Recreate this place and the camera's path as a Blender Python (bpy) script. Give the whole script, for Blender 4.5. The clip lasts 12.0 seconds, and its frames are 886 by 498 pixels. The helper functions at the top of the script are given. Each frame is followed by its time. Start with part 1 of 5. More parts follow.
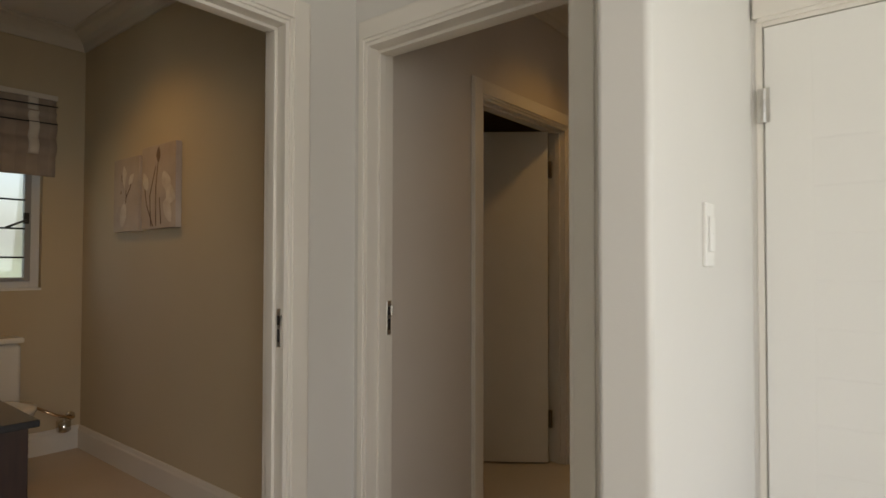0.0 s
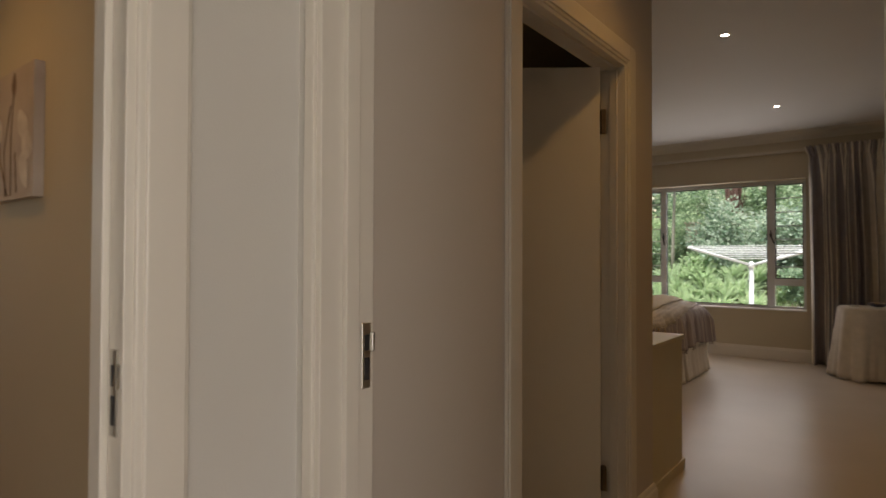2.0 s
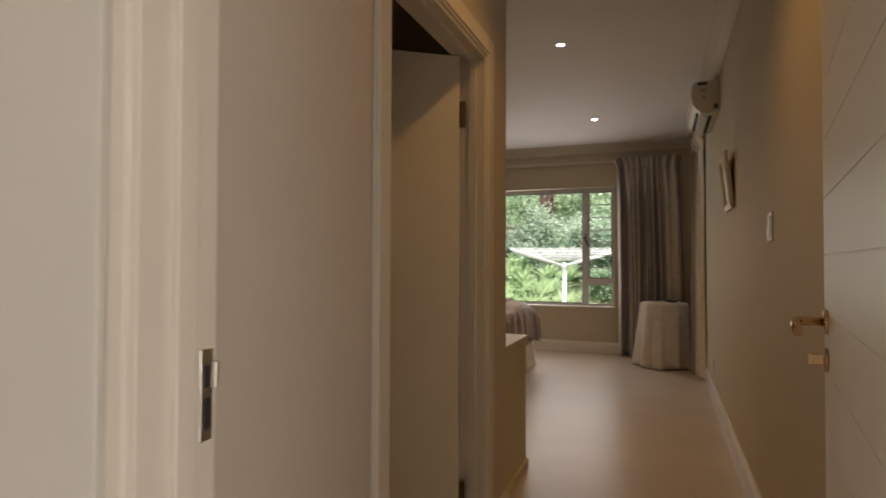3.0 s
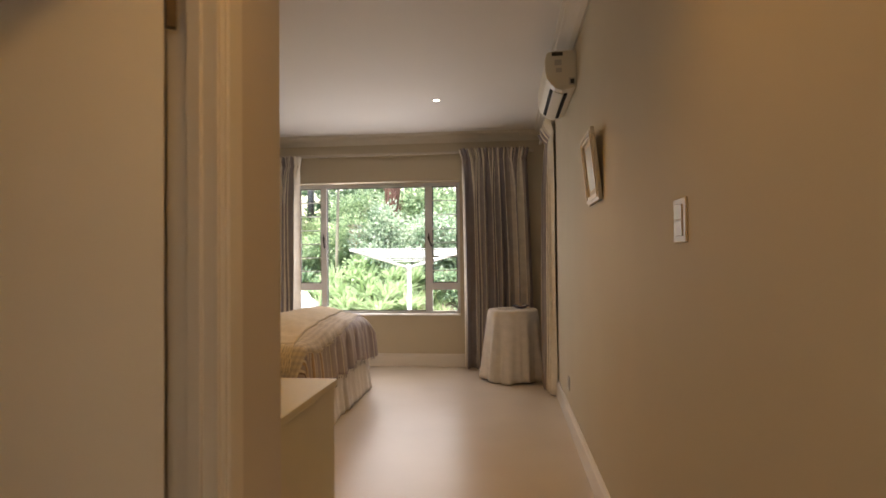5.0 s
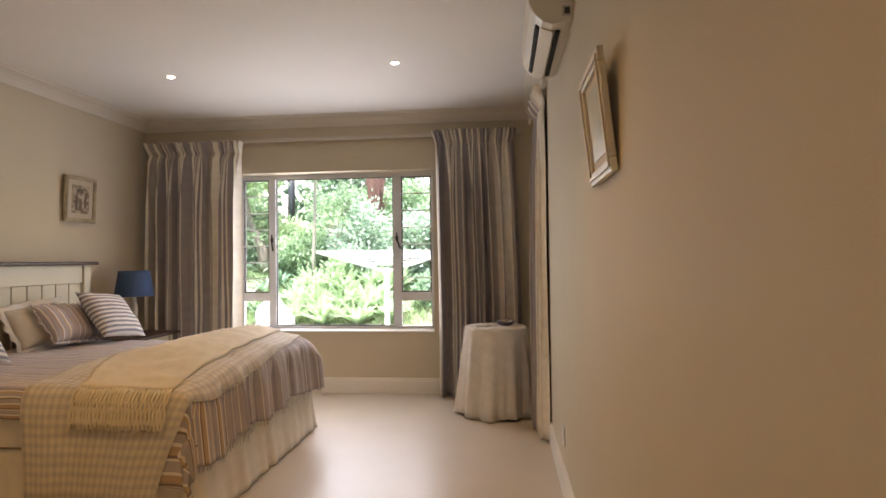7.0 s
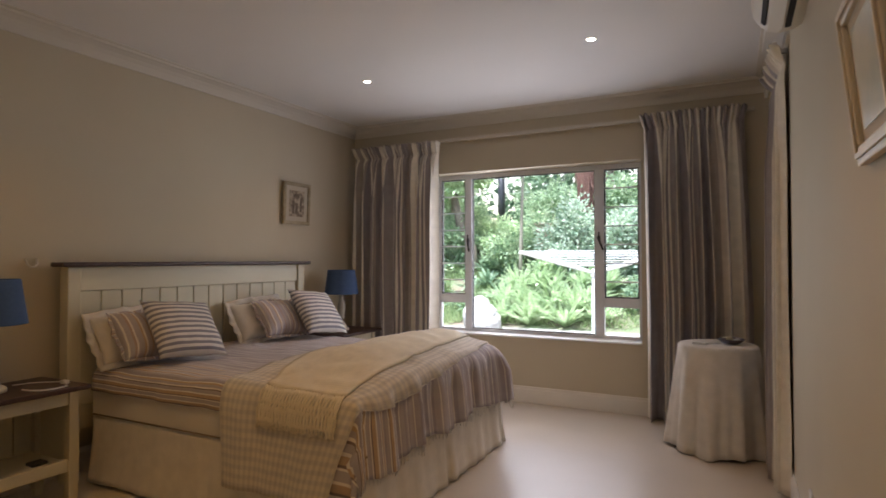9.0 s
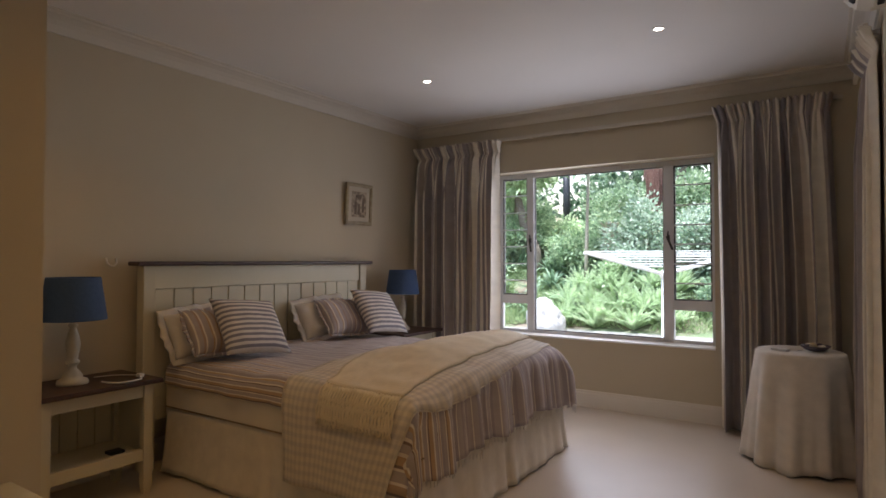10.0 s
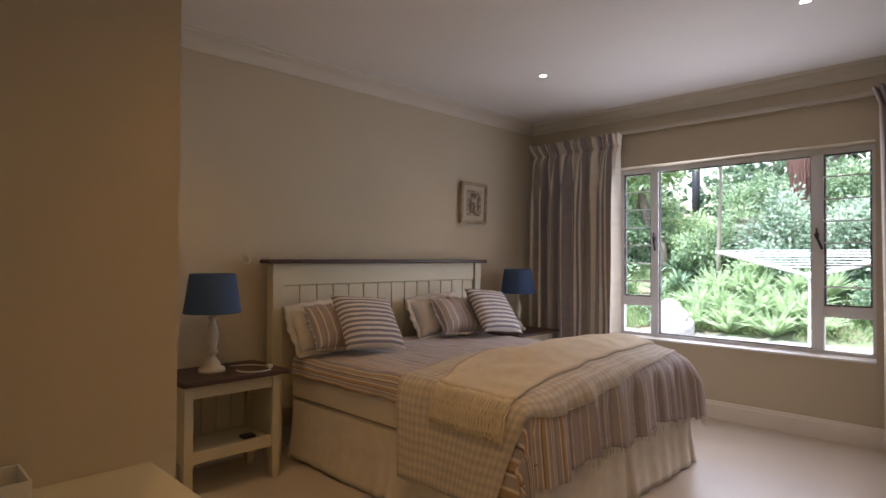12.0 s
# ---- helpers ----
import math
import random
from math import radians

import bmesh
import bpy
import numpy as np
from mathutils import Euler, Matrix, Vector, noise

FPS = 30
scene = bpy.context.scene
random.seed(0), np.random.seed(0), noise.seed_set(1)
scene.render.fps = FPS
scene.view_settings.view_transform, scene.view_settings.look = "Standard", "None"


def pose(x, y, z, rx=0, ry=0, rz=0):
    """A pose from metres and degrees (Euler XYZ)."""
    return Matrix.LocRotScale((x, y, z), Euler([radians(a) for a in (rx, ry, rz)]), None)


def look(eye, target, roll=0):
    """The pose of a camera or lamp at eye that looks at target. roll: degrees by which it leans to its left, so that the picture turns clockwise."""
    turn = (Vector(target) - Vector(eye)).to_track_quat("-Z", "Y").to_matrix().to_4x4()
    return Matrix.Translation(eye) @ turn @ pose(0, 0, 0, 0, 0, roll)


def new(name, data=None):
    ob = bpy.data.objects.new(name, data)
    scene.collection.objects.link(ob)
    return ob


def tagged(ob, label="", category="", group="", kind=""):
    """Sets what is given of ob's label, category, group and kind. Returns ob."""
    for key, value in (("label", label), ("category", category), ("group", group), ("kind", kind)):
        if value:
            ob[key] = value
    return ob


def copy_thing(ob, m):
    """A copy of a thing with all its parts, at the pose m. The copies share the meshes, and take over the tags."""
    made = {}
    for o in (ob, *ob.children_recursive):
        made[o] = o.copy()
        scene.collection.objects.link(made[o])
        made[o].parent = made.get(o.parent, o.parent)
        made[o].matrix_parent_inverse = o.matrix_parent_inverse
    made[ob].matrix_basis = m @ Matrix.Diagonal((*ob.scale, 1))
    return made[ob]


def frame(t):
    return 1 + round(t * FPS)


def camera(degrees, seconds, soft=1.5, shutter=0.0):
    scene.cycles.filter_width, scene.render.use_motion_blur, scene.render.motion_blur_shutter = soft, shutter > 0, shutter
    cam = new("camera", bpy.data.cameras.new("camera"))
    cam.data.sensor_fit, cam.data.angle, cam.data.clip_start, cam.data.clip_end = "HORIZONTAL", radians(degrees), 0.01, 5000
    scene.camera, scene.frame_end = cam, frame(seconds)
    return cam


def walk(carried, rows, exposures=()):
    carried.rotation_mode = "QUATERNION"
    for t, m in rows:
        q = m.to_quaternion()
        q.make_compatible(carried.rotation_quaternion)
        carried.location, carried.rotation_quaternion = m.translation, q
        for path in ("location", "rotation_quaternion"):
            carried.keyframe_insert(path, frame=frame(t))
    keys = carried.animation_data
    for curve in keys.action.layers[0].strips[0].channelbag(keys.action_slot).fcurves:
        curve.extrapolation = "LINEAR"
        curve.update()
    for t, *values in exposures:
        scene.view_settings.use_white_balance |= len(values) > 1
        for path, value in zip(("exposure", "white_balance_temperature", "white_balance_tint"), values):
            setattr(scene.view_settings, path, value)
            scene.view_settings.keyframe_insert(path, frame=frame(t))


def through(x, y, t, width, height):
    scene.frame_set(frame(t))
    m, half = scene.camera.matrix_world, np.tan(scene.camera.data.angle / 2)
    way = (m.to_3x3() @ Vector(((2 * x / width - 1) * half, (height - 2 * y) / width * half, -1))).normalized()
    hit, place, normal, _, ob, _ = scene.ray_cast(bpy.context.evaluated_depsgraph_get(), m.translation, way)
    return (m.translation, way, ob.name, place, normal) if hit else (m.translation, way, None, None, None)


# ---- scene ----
cam = camera(74.7, 12.0, shutter=0.4)
PATH = [
    (0, (-0.156, 1.816, 1.222), (-1.41, 3.372, 1.269), 0.1),
    (0.5, (-0.367, 2.041, 1.222), (-1.641, 3.583, 1.263), 0.1),
    (1, (-0.543, 2.248, 1.222), (-1.828, 3.779, 1.258), 0.1),
    (1.5, (-0.726, 2.465, 1.2), (-2.006, 4.002, 1.241), -0.0),
    (2, (-0.896, 2.61, 1.203), (-2.121, 4.19, 1.237), 0.2),
    (2.5, (-1.039, 2.667, 1.21), (-2.026, 4.406, 1.245), 0.5),
    (3, (-1.121, 2.778, 1.201), (-1.828, 4.649, 1.242), 0.2),
    (3.5, (-1.179, 2.984, 1.226), (-1.699, 4.914, 1.267), 0.1),
    (3.7, (-1.183, 3.067, 1.228), (-1.647, 5.012, 1.273), 0.0),
    (5.5, (-1.17, 4.191, 1.255), (-1.337, 6.184, 1.292), -0.5),
    (6, (-1.152, 4.524, 1.261), (-1.299, 6.518, 1.302), -0.4),
    (6.5, (-1.098, 4.812, 1.257), (-1.237, 6.806, 1.298), -0.5),
    (6.7, (-1.061, 4.905, 1.267), (-1.214, 6.899, 1.307), -0.6),
    (8.5, (-0.99, 5.403, 1.33), (-1.722, 7.263, 1.366), -0.0),
    (9, (-0.973, 5.455, 1.321), (-1.878, 7.238, 1.358), -0.1),
    (9.5, (-0.948, 5.505, 1.311), (-1.97, 7.223, 1.353), -0.1),
    (10, (-0.968, 5.513, 1.315), (-2.065, 7.186, 1.355), -0.0),
    (10.5, (-0.959, 5.538, 1.314), (-2.136, 7.155, 1.354), 0.1),
    (11, (-0.943, 5.565, 1.319), (-2.204, 7.117, 1.356), 0.0),
    (11.5, (-0.937, 5.587, 1.316), (-2.286, 7.063, 1.353), 0.0),
    (12, (-0.984, 5.57, 1.323), (-2.393, 6.989, 1.355), 0.3),
]
EXPOSURES = [(0.0, 0.85, 6700, 13), (1.0, 0.8, 7200, 16), (2.5, 1.05, 7200, 19), (3.5, 1.64, 7400, 20), (5.5, 2.16, 7150, 20), (6.7, 2.48, 6750, 19), (8.5, 2.08, 6350, 21), (9.5, 1.65, 6200, 21), (10.5, 1.51, 6150, 22), (12.0, 1.9, 6150, 23)]
walk(cam, [(t, look(eye, target, roll)) for t, eye, target, roll in PATH], EXPOSURES)

# ---- light ----
world = bpy.data.worlds.new("world")
scene.world = world
world.use_nodes = True
wn = world.node_tree
sky = wn.nodes.new("ShaderNodeTexSky")
sky.sky_type = "NISHITA"
sky.sun_disc = False
sky.sun_elevation = radians(58)
sky.sun_rotation = radians(20)
sky.air_density, sky.dust_density = 1.4, 4.0
wn.nodes["Background"].inputs["Strength"].default_value = 0.15
wn.links.new(sky.outputs["Color"], wn.nodes["Background"].inputs["Color"])


def lamp(name, kind, m, power, colour, **settings):
    data = bpy.data.lights.new(name, kind)
    data.energy, data.color = power, colour
    if kind == "SUN":
        data.angle = settings["angle"]
    if kind == "AREA":
        data.shape, data.size, data.size_y = "RECTANGLE", settings["width"], settings["height"]
    if kind == "SPOT":
        data.spot_size, data.spot_blend, data.shadow_soft_size = settings["cone"], 0.8, 0.08
    ob = new(name, data)
    ob.matrix_world = m
    return ob


lamp("sun", "SUN", look((0, 0, 20), (2.2, 6.0, 0)), 5.0, (0.89, 0.95, 1.0), angle=radians(9))
# sky light in the openings of the bedroom window and the bathroom window, and in two unseen openings added for the
# hall's daylight
lamp("window_light", "AREA", look((-2.72, 10.73, 1.4), (-3.5, 5, 1.25)), 5.8, (0.92, 0.95, 1.0), width=1.95, height=1.5)
lamp("bath_light", "AREA", look((-4.62, 2.6, 1.6), (-2, 2.6, 1.0)), 0.36, (0.9, 0.95, 1.0), width=0.8, height=0.9)
lamp("hall_light", "AREA", look((1.72, 3.25, 1.3), (-2, 3.6, 1.2)), 8.5, (0.90, 0.95, 1.0), width=1.5, height=2.0)
lamp("hall_side_light", "AREA", look((1.72, 1.1, 1.3), (-2, 3.9, 1.2)), 22, (0.97, 0.95, 0.93), width=1.6, height=2.0)

# warm recessed spotlights in the ceilings of bedroom, passage and bathroom
SPOTS = [(-3.571, 9.255, 4.5), (-1.796, 9.172, 4), (-1.788, 6.874, 10.5), (-3.571, 6.874, 7.0), (-1.25, 4.7, 8.5), (-3.3, 2.65, 13)]
for sx, sy, power in SPOTS:
    lamp("spot_light", "SPOT", look((sx, sy, 2.715), (sx, sy + 0.001, 0)), power, (1.0, 0.55, 0.14), cone=radians(125))

# ---- materials ----


def material(name, colour, rough=0.6, second=None, scale=8.0, bump=0.0, fine=120.0, metal=0.0, coat=0.0, sheen=0.0, amount=0.5, spread=(1, 1, 1)):
    m = bpy.data.materials.new(name)
    m.use_nodes = True
    t = m.node_tree
    b = t.nodes["Principled BSDF"]
    b.inputs["Roughness"].default_value = rough
    b.inputs["Metallic"].default_value = metal
    b.inputs["Coat Weight"].default_value = coat
    b.inputs["Sheen Weight"].default_value = sheen
    b.inputs["Base Color"].default_value = (*colour, 1)
    co = t.nodes.new("ShaderNodeTexCoord")
    mp = t.nodes.new("ShaderNodeMapping")
    mp.inputs["Scale"].default_value = spread
    t.links.new(co.outputs["Object"], mp.inputs["Vector"])
    if second:
        n = t.nodes.new("ShaderNodeTexNoise")
        n.inputs["Scale"].default_value, n.inputs["Detail"].default_value = scale, 6
        r = t.nodes.new("ShaderNodeValToRGB")
        r.color_ramp.elements[0].position, r.color_ramp.elements[1].position = 0.5 - amount / 2, 0.5 + amount / 2
        r.color_ramp.elements[0].color, r.color_ramp.elements[1].color = (*colour, 1), (*second, 1)
        t.links.new(mp.outputs["Vector"], n.inputs["Vector"])
        t.links.new(n.outputs["Fac"], r.inputs["Fac"])
        t.links.new(r.outputs["Color"], b.inputs["Base Color"])
    if bump:
        f = t.nodes.new("ShaderNodeTexNoise")
        f.inputs["Scale"].default_value, f.inputs["Detail"].default_value = fine, 4
        u = t.nodes.new("ShaderNodeBump")
        u.inputs["Strength"].default_value, u.inputs["Distance"].default_value = bump, 0.004
        t.links.new(mp.outputs["Vector"], f.inputs["Vector"])
        t.links.new(f.outputs["Fac"], u.inputs["Height"])
        t.links.new(u.outputs["Normal"], b.inputs["Normal"])
    return m


def glow(name, colour, strength):
    m = bpy.data.materials.new(name)
    m.use_nodes = True
    b = m.node_tree.nodes["Principled BSDF"]
    b.inputs["Base Color"].default_value = (*colour, 1)
    b.inputs["Emission Color"].default_value = (*colour, 1)
    b.inputs["Emission Strength"].default_value = strength
    return m


WALL = material("wall_paint", (0.565, 0.50, 0.375), 0.72, (0.535, 0.47, 0.345), 1.7, 0.12, 260)
BATHWALL = material("bath_paint", (0.56, 0.472, 0.33), 0.72, (0.53, 0.442, 0.30), 1.7, 0.12, 260)
PASSWALL = material("passage_paint", (0.61, 0.56, 0.505), 0.6, (0.58, 0.53, 0.475), 1.7, 0.12, 260)
HALLWALL = material("hall_paint", (0.66, 0.64, 0.60), 0.55, (0.63, 0.61, 0.565), 1.7, 0.12, 260)
CEIL = material("ceiling_paint", (0.78, 0.765, 0.74), 0.7, (0.75, 0.735, 0.71), 1.2, 0.08, 200)
CORNICE = material("cornice_paint", (0.65, 0.61, 0.53), 0.7, (0.62, 0.58, 0.50), 1.5, 0.06, 150)
RAILM = material("rail_paint", (0.60, 0.55, 0.47), 0.5, (0.57, 0.52, 0.44), 3.0)
TRIM = material("trim_gloss_paint", (0.74, 0.70, 0.63), 0.32, (0.71, 0.67, 0.60), 3.0, 0.05, 60)
DOORM = material("door_paint", (0.74, 0.71, 0.64), 0.4, (0.71, 0.68, 0.61), 2.0, 0.05, 90)
FLOOR = material("pale_floor", (0.59, 0.53, 0.45), 0.33, (0.535, 0.48, 0.405), 2.2, 0.05, 300)
TILE = material("bath_floor", (0.52, 0.43, 0.33), 0.35, (0.46, 0.375, 0.28), 3, 0.05, 200)
ALU = material("white_aluminium", (0.72, 0.74, 0.76), 0.35, (0.68, 0.70, 0.72), 5)
METAL = material("brushed_steel", (0.62, 0.60, 0.56), 0.3, (0.5, 0.48, 0.44), 40, metal=1.0)
DARKMETAL = material("dark_metal", (0.03, 0.03, 0.032), 0.4)
CREAM = material("cream_furniture_paint", (0.62, 0.575, 0.43), 0.45, (0.575, 0.53, 0.385), 4, 0.08, 120)
DARKWOOD = material("dark_stained_wood", (0.035, 0.016, 0.012), 0.45, (0.065, 0.030, 0.021), 6, 0.1, 90, spread=(1, 8, 1))
PLASTIC = material("white_plastic", (0.72, 0.70, 0.65), 0.35, (0.77, 0.76, 0.72), 5)

HALLDOOR = material("white_door_paint", (0.78, 0.765, 0.72), 0.38, (0.75, 0.735, 0.69), 2.0, 0.05, 90)
BRASS = material("satin_bronze", (0.72, 0.52, 0.33), 0.22, (0.6, 0.42, 0.26), 30, metal=1.0)
HINGED = material("dull_steel", (0.16, 0.12, 0.08), 0.45, (0.10, 0.075, 0.05), 40, metal=0.8)
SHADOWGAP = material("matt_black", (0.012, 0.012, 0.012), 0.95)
GASKET = material("dark_gasket", (0.10, 0.10, 0.10), 0.6)
GREYALU = material("grey_aluminium", (0.35, 0.36, 0.37), 0.4, (0.3, 0.31, 0.32), 6)
SILL = material("white_sill_paint", (0.82, 0.81, 0.79), 0.35, (0.78, 0.77, 0.75), 3)


def glass(name, rough=0.0, tint=(1, 1, 1)):
    m = bpy.data.materials.new(name)
    m.use_nodes = True
    t = m.node_tree
    out = t.nodes["Material Output"]
    gl, tr, mx = t.nodes.new("ShaderNodeBsdfGlossy"), t.nodes.new("ShaderNodeBsdfTransparent"), t.nodes.new("ShaderNodeMixShader")
    fr = t.nodes.new("ShaderNodeFresnel")
    fr.inputs["IOR"].default_value = 1.3
    gl.inputs["Roughness"].default_value = 0.02
    tr.inputs["Color"].default_value = (*tint, 1)
    t.links.new(fr.outputs["Fac"], mx.inputs["Fac"])
    t.links.new(tr.outputs["BSDF"], mx.inputs[1])
    t.links.new(gl.outputs["BSDF"], mx.inputs[2])
    t.links.new(mx.outputs["Shader"], out.inputs["Surface"])
    return m


GLASS = glass("window_glass", tint=(0.94, 0.96, 0.95))
FROST = material("obscured_glass", (0.85, 0.9, 0.92), 0.4)
FROST.node_tree.nodes["Principled BSDF"].inputs["Transmission Weight"].default_value = 0.95
FROST.node_tree.nodes["Principled BSDF"].inputs["IOR"].default_value = 1.1


def striped(name, stops, period, rough=0.85, axis="X", soft=0.0, weave=900.0, second=None, bumpy=0.25, border=None):
    """Woven cloth with stripes along the UV map; stops are (place in 0..1, colour). second: another set across it, multiplied (a plaid)."""
    m = bpy.data.materials.new(name)
    m.use_nodes = True
    t = m.node_tree
    b = t.nodes["Principled BSDF"]
    b.inputs["Roughness"].default_value = rough
    b.inputs["Sheen Weight"].default_value = 0.15
    uv = t.nodes.new("ShaderNodeUVMap")
    sp = t.nodes.new("ShaderNodeSeparateXYZ")
    t.links.new(uv.outputs["UV"], sp.inputs["Vector"])

    def bands(axis_name, rows, length):
        d = t.nodes.new("ShaderNodeMath")
        d.operation = "DIVIDE"
        d.inputs[1].default_value = length
        f = t.nodes.new("ShaderNodeMath")
        f.operation = "FRACT"
        r = t.nodes.new("ShaderNodeValToRGB")
        r.color_ramp.interpolation = "LINEAR" if soft else "CONSTANT"
        while len(r.color_ramp.elements) < len(rows):
            r.color_ramp.elements.new(0.5)
        for el, (p, c) in zip(r.color_ramp.elements, rows):
            el.position, el.color = p, (*c, 1)
        t.links.new(sp.outputs[axis_name], d.inputs[0])
        t.links.new(d.outputs[0], f.inputs[0])
        t.links.new(f.outputs[0], r.inputs["Fac"])
        return r.outputs["Color"]

    colour = bands(axis, stops, period)
    if second:
        mu = t.nodes.new("ShaderNodeMixRGB")
        mu.blend_type = "MULTIPLY"
        mu.inputs["Fac"].default_value = 1.0
        t.links.new(colour, mu.inputs["Color1"])
        t.links.new(bands("Y" if axis == "X" else "X", second, period), mu.inputs["Color2"])
        colour = mu.outputs["Color"]
    if border:
        rows, length, limit = border
        less = t.nodes.new("ShaderNodeMath")
        less.operation = "LESS_THAN"
        less.inputs[1].default_value = limit
        mb = t.nodes.new("ShaderNodeMixRGB")
        t.links.new(sp.outputs[axis], less.inputs[0])
        t.links.new(less.outputs[0], mb.inputs["Fac"])
        t.links.new(colour, mb.inputs["Color1"])
        t.links.new(bands(axis, rows, length), mb.inputs["Color2"])
        colour = mb.outputs["Color"]
    n = t.nodes.new("ShaderNodeTexNoise")
    n.inputs["Scale"].default_value, n.inputs["Detail"].default_value = 14, 5
    hs = t.nodes.new("ShaderNodeHueSaturation")
    mr = t.nodes.new("ShaderNodeMapRange")
    mr.inputs["To Min"].default_value, mr.inputs["To Max"].default_value = 0.82, 1.14
    t.links.new(uv.outputs["UV"], n.inputs["Vector"])
    t.links.new(n.outputs["Fac"], mr.inputs["Value"])
    t.links.new(mr.outputs["Result"], hs.inputs["Value"])
    t.links.new(colour, hs.inputs["Color"])
    t.links.new(hs.outputs["Color"], b.inputs["Base Color"])
    w = t.nodes.new("ShaderNodeTexNoise")
    w.inputs["Scale"].default_value = weave
    u = t.nodes.new("ShaderNodeBump")
    u.inputs["Strength"].default_value, u.inputs["Distance"].default_value = bumpy, 0.003
    t.links.new(uv.outputs["UV"], w.inputs["Vector"])
    t.links.new(w.outputs["Fac"], u.inputs["Height"])
    t.links.new(u.outputs["Normal"], b.inputs["Normal"])
    return m


CR, TP, GB, LT, GV = (0.84, 0.79, 0.68), (0.42, 0.37, 0.325), (0.285, 0.258, 0.262), (0.68, 0.62, 0.53), (0.37, 0.335, 0.33)
CURTAIN = striped("curtain_cloth", [(0.0, CR), (0.16, TP), (0.22, GB), (0.40, CR), (0.46, TP), (0.54, LT), (0.60, CR), (0.68, GB), (0.74, CR), (0.78, GV), (0.95, TP)], 0.34)
SIDECLOTH = striped("side_curtain_cloth", [(0.0, GB), (0.10, CR), (0.18, TP), (0.32, GB), (0.42, CR), (0.47, GV), (0.56, LT), (0.64, CR)], 1.10)
MV, WH, TN, BR = (0.43, 0.385, 0.395), (0.76, 0.71, 0.63), (0.50, 0.36, 0.23), (0.24, 0.18, 0.165)
TB, GM = (0.42, 0.31, 0.25), (0.35, 0.31, 0.33)
NEARBAND = [(0.0, MV), (0.10, WH), (0.13, BR), (0.16, TN), (0.24, WH), (0.27, MV), (0.38, WH), (0.41, BR), (0.44, TN), (0.53, WH), (0.57, MV), (0.66, BR), (0.69, WH), (0.73, MV), (0.80, TN), (0.85, WH), (0.88, GM)]
DUVET = striped("duvet_cloth", [(0.0, MV), (0.10, WH), (0.115, MV), (0.20, GM), (0.30, WH), (0.315, GM), (0.36, MV), (0.44, TB), (0.455, MV), (0.52, WH), (0.54, MV), (0.62, GM), (0.70, WH), (0.715, MV), (0.80, GM), (0.84, MV), (0.90, WH), (0.915, GM)], 0.29, border=(NEARBAND, 0.165, 0.40))
SHAM = striped("sham_cloth", [(0.0, MV), (0.08, WH), (0.12, MV), (0.26, TB), (0.33, WH), (0.38, MV), (0.56, TN), (0.62, WH), (0.67, MV), (0.80, TB), (0.86, MV)], 0.20)
BLUESTRIPE = striped("blue_stripe_cloth", [(0.0, (0.70, 0.67, 0.64)), (0.50, (0.235, 0.225, 0.265))], 0.038, axis="Y")
PK, PG = (0.70, 0.64, 0.53), (0.595, 0.55, 0.49)
PLAID = striped("plaid_cloth", [(0.0, PK), (0.18, PK), (0.34, PG), (0.66, PG), (0.82, PK), (1.0, PK)], 0.044, soft=1.0, second=[(0.0, (1, 1, 1)), (0.18, (1, 1, 1)), (0.34, (0.86, 0.855, 0.86)), (0.66, (0.86, 0.855, 0.86)), (0.82, (1, 1, 1)), (1.0, (1, 1, 1))], weave=500, bumpy=0.6)
KNIT = striped("cream_wool", [(0.0, (0.76, 0.68, 0.52)), (0.5, (0.73, 0.65, 0.49))], 0.02, weave=260, bumpy=0.9)
LINEN = striped("cream_linen", [(0.0, (0.74, 0.69, 0.60)), (0.5, (0.725, 0.675, 0.585))], 0.3)
SEAM = material("brown_seam", (0.28, 0.22, 0.15), 0.8)
WHITECLOTH = striped("white_cloth", [(0.0, (0.70, 0.66, 0.60)), (0.5, (0.69, 0.65, 0.59))], 0.3)
BLUESHADE = material("blue_shade_cloth", (0.035, 0.075, 0.17), 0.8, (0.045, 0.09, 0.20), 60, 0.2, 500)
LAMPBASE = material("cream_turned_wood", (0.62, 0.58, 0.47), 0.45, (0.50, 0.45, 0.35), 9, 0.15, 40)
GILT = material("dull_gilt_frame", (0.30, 0.24, 0.14), 0.42, (0.46, 0.39, 0.25), 20, 0.2, 80)
PALEFRAME = material("pale_wood_frame", (0.70, 0.63, 0.50), 0.4, (0.62, 0.55, 0.42), 14, 0.15, 60, spread=(1, 6, 1))
MAT = material("picture_mount", (0.52, 0.46, 0.35), 0.7, (0.48, 0.42, 0.31), 8)
CERAMIC = material("white_ceramic", (0.80, 0.78, 0.73), 0.12, (0.78, 0.76, 0.71), 4, coat=0.5)
CHROME = material("chrome", (0.7, 0.68, 0.64), 0.12, metal=1.0)

